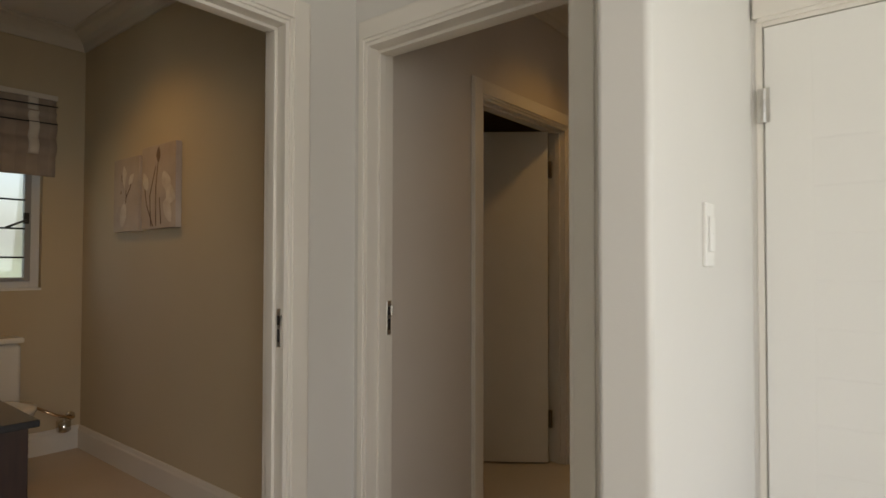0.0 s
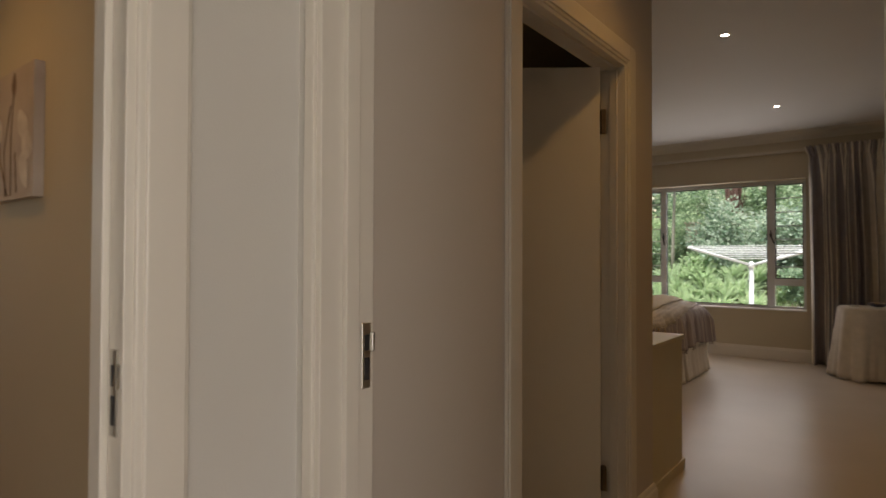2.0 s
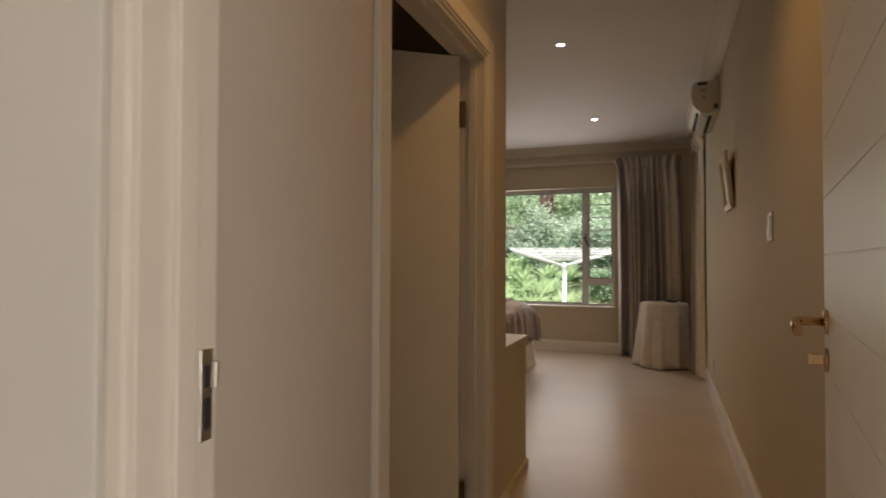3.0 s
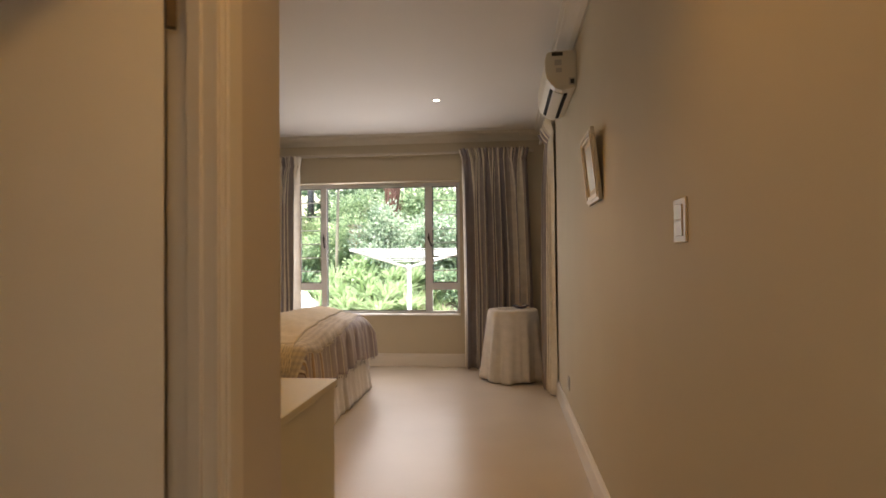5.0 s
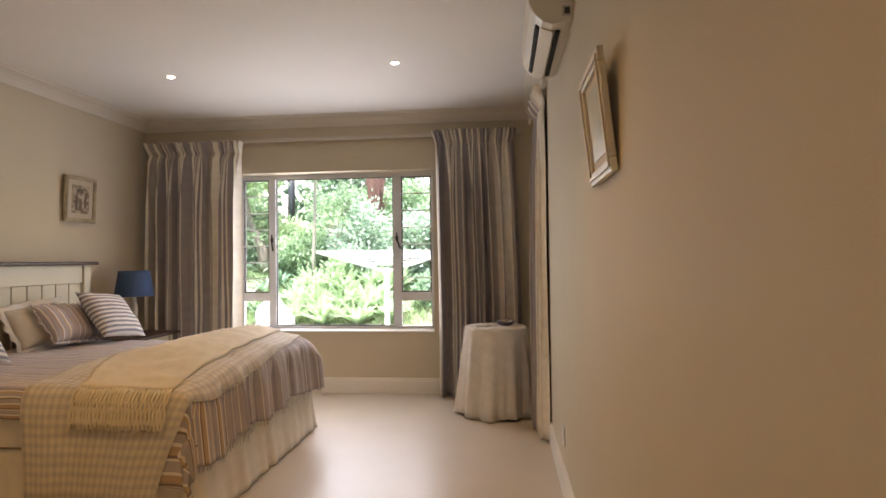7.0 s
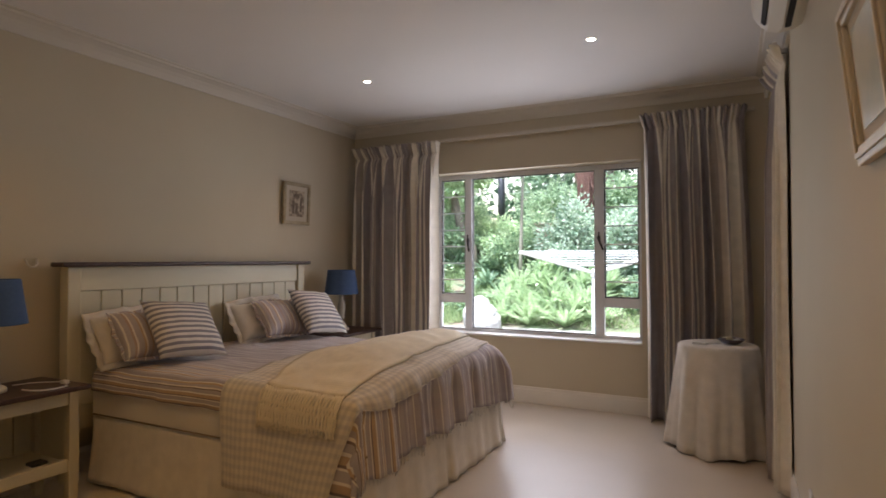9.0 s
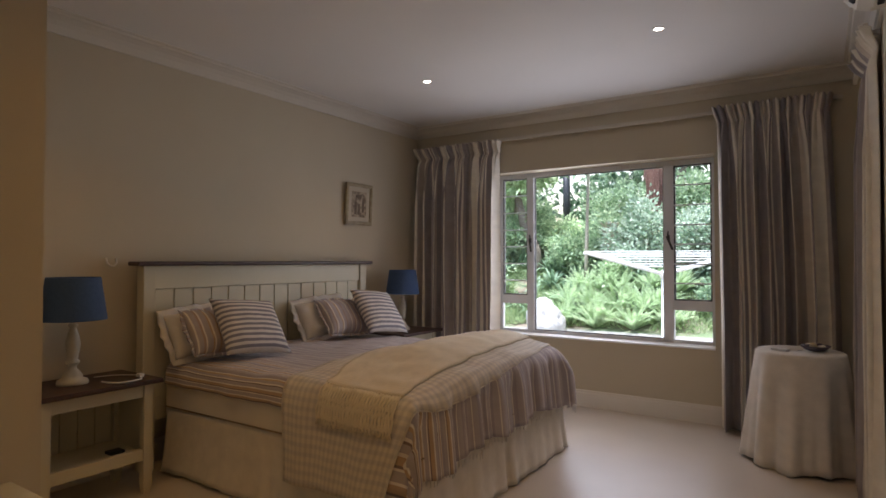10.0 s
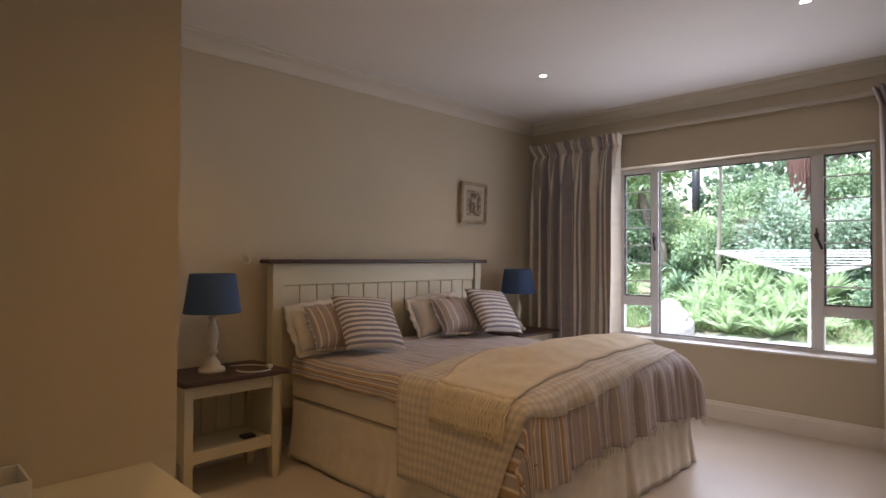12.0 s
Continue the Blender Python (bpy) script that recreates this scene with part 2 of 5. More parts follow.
IVORY = material("aged_ivory_plastic", (0.54, 0.465, 0.34), 0.42, (0.50, 0.43, 0.31), 4)
ACWHITE = material("ivory_plastic", (0.70, 0.66, 0.56), 0.4, (0.67, 0.63, 0.53), 4)
STICKER = material("grey_label", (0.42, 0.40, 0.36), 0.6, (0.5, 0.48, 0.43), 60)
BOWLGREY = material("grey_glaze", (0.10, 0.09, 0.11), 0.25, (0.16, 0.14, 0.17), 14)
STONE = material("dark_stone", (0.03, 0.032, 0.035), 0.12, (0.07, 0.07, 0.075), 30, coat=0.4)
BLINDCLOTH = striped("blind_cloth", [(0.0, (0.40, 0.33, 0.27)), (0.5, (0.36, 0.30, 0.25))], 0.12)
BULB = glow("warm_bulb", (1.0, 0.9, 0.76), 18.0)

# ---- helpers for meshes ----


def box(bm, x0, y0, z0, x1, y1, z1, bevel=0.0, segments=2, m=None):
    made = bmesh.ops.create_cube(bm, size=1.0)["verts"]
    c = Matrix.Translation(((x0 + x1) / 2, (y0 + y1) / 2, (z0 + z1) / 2)) @ Matrix.Diagonal((abs(x1 - x0), abs(y1 - y0), abs(z1 - z0), 1))
    bmesh.ops.transform(bm, matrix=(m @ c) if m else c, verts=made)
    if bevel:
        edges = list({e for v in made for e in v.link_edges})
        bmesh.ops.bevel(bm, geom=edges, offset=bevel, segments=segments, affect="EDGES", profile=0.5)
    return bm


def boxes(*rows, bevel=0.0):
    bm = bmesh.new()
    for r in rows:
        box(bm, *r, bevel=bevel)
    return bm


def lathe(profile, segments=32, centre=(0, 0, 0)):
    bm = bmesh.new()
    rings = []
    for r, z in profile:
        rings.append([bm.verts.new((centre[0] + r * math.cos(2 * math.pi * k / segments), centre[1] + r * math.sin(2 * math.pi * k / segments), centre[2] + z)) for k in range(segments)])
    for a, b in zip(rings, rings[1:]):
        for k in range(segments):
            bm.faces.new((a[k], a[(k + 1) % segments], b[(k + 1) % segments], b[k]))
    for ring, flip in ((rings[0], True), (rings[-1], False)):
        bm.faces.new(ring[::-1] if flip else ring)
    for f in bm.faces:
        f.smooth = len(f.verts) == 4
    return bm


def tube(points, radius, segments=8, radii=None):
    """A round bar along points."""
    bm = bmesh.new()
    rings = []
    pts = [Vector(p) for p in points]
    for i, p in enumerate(pts):
        d = (pts[min(i + 1, len(pts) - 1)] - pts[max(i - 1, 0)]).normalized()
        side = d.cross(Vector((0, 0, 1)) if abs(d.z) < 0.9 else Vector((1, 0, 0))).normalized()
        up = side.cross(d)
        r = radii[i] if radii else radius
        rings.append([bm.verts.new(p + (side * math.cos(2 * math.pi * k / segments) + up * math.sin(2 * math.pi * k / segments)) * r) for k in range(segments)])
    for a, b in zip(rings, rings[1:]):
        for k in range(segments):
            f = bm.faces.new((a[k], b[k], b[(k + 1) % segments], a[(k + 1) % segments]))
            f.smooth = True
    bm.faces.new(rings[0])
    bm.faces.new(rings[-1][::-1])
    return bm


def sweep(profile, path):
    """Extrudes a closed 2D profile (out, up) along a level path of (x, y, nx, ny) stations."""
    bm = bmesh.new()
    rings = [[bm.verts.new((x + nx * a, y + ny * a, b)) for a, b in profile] for x, y, nx, ny in path]
    n = len(profile)
    for p, q in zip(rings, rings[1:]):
        for k in range(n):
            bm.faces.new((p[k], p[(k + 1) % n], q[(k + 1) % n], q[k]))
    bm.faces.new(rings[0])
    bm.faces.new(rings[-1][::-1])
    bmesh.ops.recalc_face_normals(bm, faces=bm.faces)
    return bm


def mesh(name, bm, mat):
    me = bpy.data.meshes.new(name)
    bm.to_mesh(me)
    bm.free()
    me.materials.append(mat)
    return new(name, me)


def part(name, bm, mat, parent, label=""):
    ob = mesh(name, bm, mat)
    ob.parent = parent
    if label:
        ob["label"] = label
    return ob


def thing(name, label, category, at=(0, 0, 0), turn=0.0, group=""):
    ob = new(name)
    ob.empty_display_size = 0.05
    ob.matrix_world = pose(*at, 0, 0, turn)
    return tagged(ob, label, category, group)


def structure(name, bm, mat, label="", category=""):
    return tagged(mesh(name, bm, mat), label, category, kind="structure")


# ---- structure ----
H = 2.73
EAST, PW, NORTH, WEST, SOUTH = -0.708, -1.80, 10.62, -4.66, 6.2
NX = -2.65  # side of the dressing niche
structure("floor", boxes((-4.9, -0.7, -0.12, 1.8, 10.86, 0.0)), FLOOR, "pale cream smooth floor with a soft sheen", "floor")
structure("floor_bath", boxes((-4.45, 1.2, 0.0, -1.86, 3.32, 0.004)), TILE, "beige tiled bathroom floor", "floor")
structure("ceiling", boxes((-4.9, -0.7, H, 1.8, 10.9, H + 0.12)), CEIL, "white painted plaster ceiling", "ceiling")

W0, W1, WB, WT = -3.74, -1.70, 0.605, 2.18
structure("wall_north", boxes((-4.86, NORTH, 0, W0, 10.85, H), (W1, NORTH, 0, -0.6, 10.85, H), (W0, NORTH, 0, W1, 10.85, WB), (W0, NORTH, WT, W1, 10.85, H)), WALL, "cream painted wall with a wide window opening", "wall")
structure("wall_west", boxes((-4.86, 6.1, 0, WEST, NORTH, H)), WALL, "cream painted bedroom wall", "wall")
structure("wall_south", boxes((WEST, 6.1, 0, NX, SOUTH, H), (NX - 0.1, 5.30, 0, NX, 6.1, H), (NX, 5.30, 0, PW - 0.11, 5.40, H)), WALL, "cream painted wall beside a dressing niche", "wall")
structure("wall_east", boxes((EAST, 3.45, 0, -0.602, NORTH, H)), WALL, "long cream painted wall", "wall")
D2A, D2B, DH = 4.15, 5.06, 2.05
structure("wall_passage", boxes((PW - 0.11, 3.45, 0, PW, D2A, H), (PW - 0.11, D2B, 0, PW, 5.40, H), (PW - 0.11, D2A, DH, PW, D2B, H)), PASSWALL, "cream painted passage wall with a door opening", "wall")
B0, B1 = -1.748, -0.835
wall_door = boxes((PW - 0.11, 3.32, 0, B0, 3.45, H), (B0, 3.32, DH, B1, 3.45, H))
outline = [(-0.602, 3.82), (-0.602, 3.449), (B1, 3.449), (B1, 3.215), (-0.632, 3.215)]
outline += [(-0.618 - 0.014 * math.cos(radians(a)), 2.894 - 0.014 * math.sin(radians(a))) for a in range(0, 91, 15)]
outline += [(-0.538 + 0.014 * math.sin(radians(a)), 2.894 - 0.014 * math.cos(radians(a))) for a in range(0, 91, 15)] + [(-0.537, 3.82)]
low = [wall_door.verts.new((x, y, 0)) for x, y in outline]
high = [wall_door.verts.new((x, y, H)) for x, y in outline]
wall_door.faces.new(low[::-1])
wall_door.faces.new(high)
for k in range(len(outline)):
    n = (k + 1) % len(outline)
    f = wall_door.faces.new((low[k], low[n], high[n], high[k]))
    f.smooth = 5 <= k <= 10 or 12 <= k <= 17
structure("wall_hall_north", wall_door, HALLWALL, "off-white painted hall wall with a door opening and a projecting pier", "wall")
C0, C1 = -0.524, 0.30
structure("wall_hall_cupboard", boxes((-0.602, 3.82, 0, C0, 3.92, H), (C1, 3.82, 0, 1.7, 3.92, H), (C0, 3.82, 1.97, C1, 3.92, H)), HALLWALL, "off-white painted hall wall round a door", "wall")
A0, A1 = 2.16, 3.02
structure("wall_hall_west", boxes((PW - 0.11, -0.6, 0, PW, A0, H), (PW - 0.11, A1, 0, PW, 3.32, H), (PW - 0.11, A0, DH, PW, A1, H)), HALLWALL, "off-white painted hall wall with a bathroom door opening", "wall")
structure("wall_hall_south", boxes((-1.91, -0.7, 0, 1.7, -0.6, H)), HALLWALL, "off-white painted hall wall", "wall")
# both openings are added, out of view, to let the hall lamps shine in
structure("wall_hall_east", boxes((1.6, -0.6, 0, 1.7, 0.3, H), (1.6, 1.9, 0, 1.7, 2.5, H), (1.6, 3.7, 0, 1.7, 3.82, H), (1.6, 0.3, 2.3, 1.7, 1.9, H), (1.6, 2.5, 2.3, 1.7, 3.7, H)), HALLWALL, "off-white painted hall wall with unseen openings added for daylight", "wall")
BX = -4.45
structure("wall_bath_north", boxes((BX, 3.32, 0, PW - 0.11, 3.42, H)), BATHWALL, "cream painted bathroom wall", "wall")
structure("wall_bath_west", boxes((BX - 0.16, 1.1, 0, BX, 2.15, H), (BX - 0.16, 3.085, 0, BX, 3.42, H), (BX - 0.16, 2.15, 0, BX, 3.085, 1.045), (BX - 0.16, 2.15, 2.05, BX, 3.085, H)), BATHWALL, "cream painted bathroom wall with a window opening", "wall")
structure("wall_bath_south", boxes((BX, 1.1, 0, PW - 0.11, 1.2, H)), BATHWALL, "cream painted bathroom wall", "wall")
structure("wall_store", boxes((-3.7, 3.42, 0, -3.6, 5.30, H), (-3.7, 5.30, 0, NX - 0.1, 5.40, H)), WALL, "cream painted wall of a dark side room", "wall")

# ---- trim ----


def corners(points):
    """Stations of a path that runs with the room on its left: each corner takes the sum of both walls' normals."""
    out = []
    for i, (x, y) in enumerate(points):
        n = Vector((0, 0))
        for a, b in ((i - 1, i), (i, i + 1)):
            if a >= 0 and b < len(points):
                d = Vector((points[b][0] - points[a][0], points[b][1] - points[a][1])).normalized()
                n += Vector((-d.y, d.x))
        out.append((x, y, n.x, n.y))
    return out


COVE = [(1.25 * a, H - 1.25 * b) for a, b in ((0, 0.001), (0, 0.085), (0.01, 0.085), (0.014, 0.074), (0.024, 0.052), (0.042, 0.034), (0.066, 0.022), (0.08, 0.018), (0.085, 0.008), (0.097, 0.006), (0.1, 0.001))]
BOARD = [(0, 0.0005), (0, 0.15), (0.006, 0.15), (0.010, 0.143), (0.012, 0.13), (0.017, 0.122), (0.018, 0.115), (0.018, 0.0005)]
ROOM = [(EAST, 3.452), (EAST, NORTH), (WEST, NORTH), (WEST, SOUTH), (NX, SOUTH), (NX, 5.40), (PW, 5.40), (PW, 3.452)]
structure("trim_cornice", sweep(COVE, corners(ROOM)), CORNICE, "white moulded plaster cornice", "cornice")
structure("baseboard", sweep(BOARD, corners([(EAST, 3.452), (EAST, NORTH), (WEST, NORTH), (WEST, SOUTH), (NX, SOUTH), (NX, 6.15)])), TRIM, "cream painted timber skirting board", "skirting board")
structure("baseboard_passage", sweep(BOARD, corners([(PW - 0.05, 5.40), (PW, 5.40), (PW, D2B + 0.1)])), TRIM, "cream painted timber skirting board", "skirting board")
structure("baseboard_bath", sweep(BOARD, corners([(PW - 0.11, 3.32), (BX, 3.32), (BX, 1.2)])), TRIM, "cream painted timber skirting board", "skirting board")
structure("trim_bath_cornice", sweep(COVE, corners([(PW - 0.11, 3.32), (BX, 3.32), (BX, 1.2)])), CORNICE, "white moulded plaster cornice", "cornice")


def architrave(bm, x0, x1, top, y, out, m, wl=0.085, wr=0.085):
    """Moulded casing round an opening x0..x1 on the wall face at y; out is -1 or 1."""
    for inset, depth in ((0.0, 0.012), (0.012, 0.018)):
        a, b = sorted((y, y + out * depth))
        k = 0.004 if inset else 0.0
        if wl > inset + 0.02:
            box(bm, x0 - wl + inset * 0.6, a, 0, x0 - inset, b, top + 0.085 - inset * 0.6 - k, 0.003, 2, m)
        if wr > inset + 0.02:
            box(bm, x1 + inset, a, 0, x1 + wr - inset * 0.6, b, top + 0.085 - inset * 0.6 - k, 0.003, 2, m)
        box(bm, x0 - inset + 0.0005, a, top + inset, x1 + inset - 0.0005, b, top + 0.085 - inset * 0.6, 0.003, 2, m)


def door_frame(name, label, m, width, top, thick, stop, arch=((0, -1), (1, 1)), wl=0.085, wr=0.085):
    """Lining and casings; the opening runs from 0 to width along local x, the wall from 0 to thick along local y."""
    d = tagged(new(name), label, "door frame", kind="structure")
    bm = bmesh.new()
    e = 0.02
    box(bm, 0, -0.004, 0, e, thick + 0.004, top, 0.002, 2, m)
    box(bm, width - e, -0.004, 0, width, thick + 0.004, top, 0.002, 2, m)
    box(bm, e + 0.0005, -0.004, top - e, width - e - 0.0005, thick + 0.004, top, 0.002, 2, m)
    part("lining", bm, TRIM, d)
    bm = bmesh.new()
    a, b = stop
    box(bm, e, a, 0, e + 0.012, b, top - e - 0.0125, 0.002, 2, m)
    box(bm, width - e - 0.012, a, 0, width - e, b, top - e - 0.0125, 0.002, 2, m)
    box(bm, e, a, top - e - 0.012, width - e, b, top - e, 0.002, 2, m)
    part("door_stop", bm, TRIM, d)
    for face, out in arch:
        bm = bmesh.new()
        architrave(bm, 0.006, width - 0.006, top - 0.006, face * thick, out, m, wl if face == 0 else 0.085, wr if face == 0 else 0.085)
        part("architrave", bm, TRIM, d)
    return d


def strike_plate(parent, x, y, z, m):
    """Steel keep let into a lining: plate with a lip and two dark patches for the shade in its holes."""
    bm = bmesh.new()
    box(bm, x, y - 0.012, z - 0.065, x + 0.0025, y + 0.012, z + 0.065, 0.001, 1, m)
    box(bm, x, y + 0.0125, z + 0.008, x + 0.007, y + 0.02, z + 0.045, 0.001, 1, m)
    plate = part("strike_plate", bm, METAL, parent, "worn steel strike plate")
    for a, b in ((0.01, 0.042), (-0.048, -0.004)):
        bm = bmesh.new()
        box(bm, x + 0.0026, y - 0.006, z + a, x + 0.0034, y + 0.007, z + b, 0, 1, m)
        part("hole_shade", bm, DARKMETAL, plate)


def hinge(parent, m, z, length=0.1, r=0.007, mat=METAL):
    bm = bmesh.new()
    for k in range(3):
        made = lathe([(r, 0), (r, length / 3 - 0.002)], 10, (0, 0, z + k * length / 3))
        made.transform(m)
        for f in made.faces:
            f.smooth = False
        tmp = bpy.data.meshes.new("knuckle")
        made.to_mesh(tmp)
        made.free()
        bm.from_mesh(tmp)
        bpy.data.meshes.remove(tmp)
    box(bm, -0.002, -0.004, z, 0.017, 0.0, z + length, 0, 1, m)
    box(bm, -0.017, -0.004, z, -0.002, 0.0, z + length, 0, 1, m)
    return part("hinge", bm, mat, parent)


def turn_x_to_y(x, y):
    """Local x runs north, local y runs west, from (x, y)."""
    return pose(x, y, 0, 0, 0, 90)


fb = door_frame("door_1", "cream painted timber door frame in the passage entrance", pose(B0, 3.32, 0), B1 - B0, DH, 0.13, (0.05, 0.085), wl=0.028, wr=0.0)
bm = bmesh.new()
box(bm, B1 - 0.02, 3.211, 0, B1, 3.3155, DH + 0.08, 0.002)
part("lining", bm, TRIM, fb)
bm = bmesh.new()
box(bm, B1 - 0.015, 3.203, 0, B1 + 0.065, 3.215, DH + 0.08, 0.003)
box(bm, B1 - 0.003, 3.197, 0, B1 + 0.058, 3.2035, DH + 0.076, 0.003)
part("architrave", bm, TRIM, fb)
strike_plate(fb, B0 + 0.02, 3.32 + 0.113, 1.01, Matrix.Identity(4))
door_frame("door_2", "cream painted timber door frame of a side room", turn_x_to_y(PW, D2A), D2B - D2A, DH, 0.11, (0.03, 0.062))
fa = door_frame("door_3", "cream painted timber door frame of the bathroom", turn_x_to_y(PW, A0), A1 - A0, DH, 0.11, (0.042, 0.075))
strike_plate(fa, 0, 0, 1.0, Matrix.Translation((PW - 0.022, A1 - 0.02, 0)) @ pose(0, 0, 0, 0, 0, -90))
door_frame("door_4", "white painted timber frame of a closed hall door", pose(C0, 3.82, 0), C1 - C0, 1.97, 0.1, (0.06, 0.09), arch=((0, -1),), wl=0.012)


def grooved_leaf(name, label, width, height, mat, zs, side=0.125, gap=0.006):
    """A flush door leaf with pressed level grooves on both faces, hinged at local x = 0; its face looks to local -y."""
    d = thing(name, label, "door")
    body = bmesh.new()
    box(body, 0, -0.0382, 0.006, width, -0.0018, height, 0.001, 1)
    part("leaf", body, mat, d)
    for y0, y1 in ((-0.0395, -0.0382), (-0.0018, -0.0005)):
        bm = bmesh.new()
        box(bm, 0, y0, 0.006, side, y1, height, 0.0005, 1)
        box(bm, width - side, y0, 0.006, width, y1, height, 0.0005, 1)
        box(bm, side, y0, zs[-1], width - side, y1, height, 0.0, 1)
        box(bm, side, y0, 0.006, width - side, y1, zs[0] - gap, 0.0, 1)
        part("face_sheet", bm, mat, d)
        for a, b in zip(zs, zs[1:]):
            bm = bmesh.new()
            box(bm, side, y0, a, width - side, y1, b - gap, 0.0005, 1)
            part("panel", bm, mat, d)
    return d


ZS = [0.48 + 0.139 * k for k in range(9)]
cup = grooved_leaf("hall_door", "closed white painted flush door with pressed level grooves", C1 - C0 - 0.05, 1.945, HALLDOOR, ZS)
cup.matrix_world = pose(C0 + 0.0255, 3.852, 0)
for z in (0.22, 1.652):
    hinge(cup, pose(-0.003, -0.044, 0), z, 0.105, 0.0075)

leafb = grooved_leaf("passage_door", "open cream flush door with level grooves folded against the wall", 0.83, 2.03, DOORM, [0.468 + 0.125 * k for k in range(10)], 0.025, 0.003)
leafb.matrix_world = pose(-0.903, 3.468, 0, 0, 0, 81.8)
for z in (0.2, 1.75):
    hinge(leafb, pose(-0.004, 0.004, 0), z)
for k, z in ((0, 1.075), (1, 0.995)):
    rose = lathe([(0.026, 0), (0.026, 0.006), (0.022, 0.009)], 24)
    rose.transform(pose(0.75, -0.0005, z, -90, 0, 0))
    rose = part("handle_rose", rose, BRASS, leafb, "polished bronze-toned rose")
    if k == 0:
        part("lever", tube([(0.75, 0.005, z), (0.75, 0.045, z), (0.743, 0.056, z), (0.725, 0.06, z), (0.67, 0.06, z - 0.003), (0.645, 0.058, z - 0.014)], 0.0095, 12), BRASS, rose)
    else:
        bm = bmesh.new()
        box(bm, 0.745, 0.006, z - 0.012, 0.755, 0.035, z + 0.012, 0.003)
        part("thumb_turn", bm, BRASS, rose)

leaf2 = thing("side_room_door", "open cream painted flush timber door with steel hinges", "door")
bm = bmesh.new()
box(bm, -0.77, 0, 0.01, 0, 0.04, 2.03, 0.002, 1)
part("leaf", bm, DOORM, leaf2)
leaf2.matrix_world = pose(PW - 0.085, 4.985, 0, 0, 0, 36)
for z in (0.22, 1.742):
    bm = bmesh.new()
    box(bm, 0.002, -0.006, z, 0.024, 0.014, z + 0.105, 0.002, 1)
    part("hinge", bm, HINGED, leaf2, "dull dark steel hinge")
# ---- bedroom window ----
GY0, GY1 = 10.785, 10.83


def window_unit():
    w = tagged(new("window_1"), "wide white aluminium window with side casements and burglar bars", "window", kind="structure")
    x = [W0, -3.424, -3.351, -2.13, -2.047, W1]
    e = 0.045
    bm = bmesh.new()
    box(bm, W0, GY0, WB, W0 + e, GY1, WT, 0.003)
    box(bm, W1 - e, GY0, WB, W1, GY1, WT, 0.003)
    box(bm, W0 + e, GY0, WB, W1 - e, GY1, WB + 0.03, 0.003)
    box(bm, W0 + e, GY0, WT - e, W1 - e, GY1, WT, 0.003)
    part("window_frame", bm, ALU, w)
    for a, b in ((x[1], x[2]), (x[3], x[4])):
        bm = bmesh.new()
        box(bm, a, GY0 - 0.008, WB + 0.03, b, GY1 + 0.004, WT - e, 0.004)
        part("mullion", bm, ALU, w)
    gaps = [(W0 + e, x[1]), (x[4], W1 - e)]
    for a, b in gaps:
        bm = bmesh.new()
        box(bm, a, GY0 - 0.004, 0.889, b, GY1, 0.973, 0.004)
        part("transom", bm, ALU, w)
        sash = bmesh.new()
        for q in ((a, 0.973, a + 0.012, WT - e), (b - 0.012, 0.973, b, WT - e), (a, 0.973, b, 0.985), (a, WT - e - 0.012, b, WT - e)):
            box(sash, q[0], GY0 + 0.008, q[1], q[2], GY1 - 0.006, q[3], 0.001, 1)
        part("casement", sash, GASKET, w, "thin dark gasket line of a casement")
        for z in (1.96, 1.79, 1.62, 1.455, 1.285, 1.12):
            part("burglar_bar", tube([(a, GY0 - 0.012, z), (b, GY0 - 0.012, z)], 0.006, 8), ALU, w)
        for z0, z1 in ((WB + 0.03, 0.889), (0.973, WT - e)):
            bm = bmesh.new()
            box(bm, a, 10.806, z0, b, 10.811, z1)
            g = part("pane", bm, GLASS, w)
            g.visible_shadow = False
    bm = bmesh.new()
    box(bm, x[2], 10.806, WB + 0.03, x[3], 10.811, WT - e)
    g = part("pane", bm, GLASS, w)
    g.visible_shadow = False
    edge = bmesh.new()
    for q in ((x[2], WB + 0.03, x[2] + 0.008, WT - e), (x[3] - 0.008, WB + 0.03, x[3], WT - e), (x[2], WB + 0.03, x[3], WB + 0.038), (x[2], WT - e - 0.008, x[3], WT - e)):
        box(edge, q[0], GY0 + 0.01, q[1], q[2], GY1 - 0.008, q[3])
    part("gasket", edge, GASKET, w)
    for mx, s in (((x[1] + x[2]) / 2, -1), ((x[3] + x[4]) / 2, 1)):
        bm = bmesh.new()
        box(bm, mx - 0.012, GY0 - 0.024, 1.49, mx + 0.012, GY0 - 0.008, 1.535, 0.003)
        box(bm, mx - 0.009, GY0 - 0.034, 1.40, mx + 0.009, GY0 - 0.02, 1.53, 0.004, 2, Matrix.Translation((mx, 0, 1.5)) @ pose(0, 0, 0, 0, 22 * -s if s > 0 else -8, 0) @ Matrix.Translation((-mx, 0, -1.5)))
        box(bm, mx - 0.006, GY0 - 0.03, 1.52, mx + 0.006, GY0 - 0.02, 1.57, 0.002)
        part("window_handle", bm, DARKMETAL, w, "black casement handle")
    bm = bmesh.new()
    box(bm, W0 - 0.0, NORTH - 0.012, WB - 0.012, W1 + 0.0, GY0 + 0.002, WB + 0.004, 0.003)
    part("window_sill", bm, SILL, w, "white painted inner sill")
    return w


window_unit()

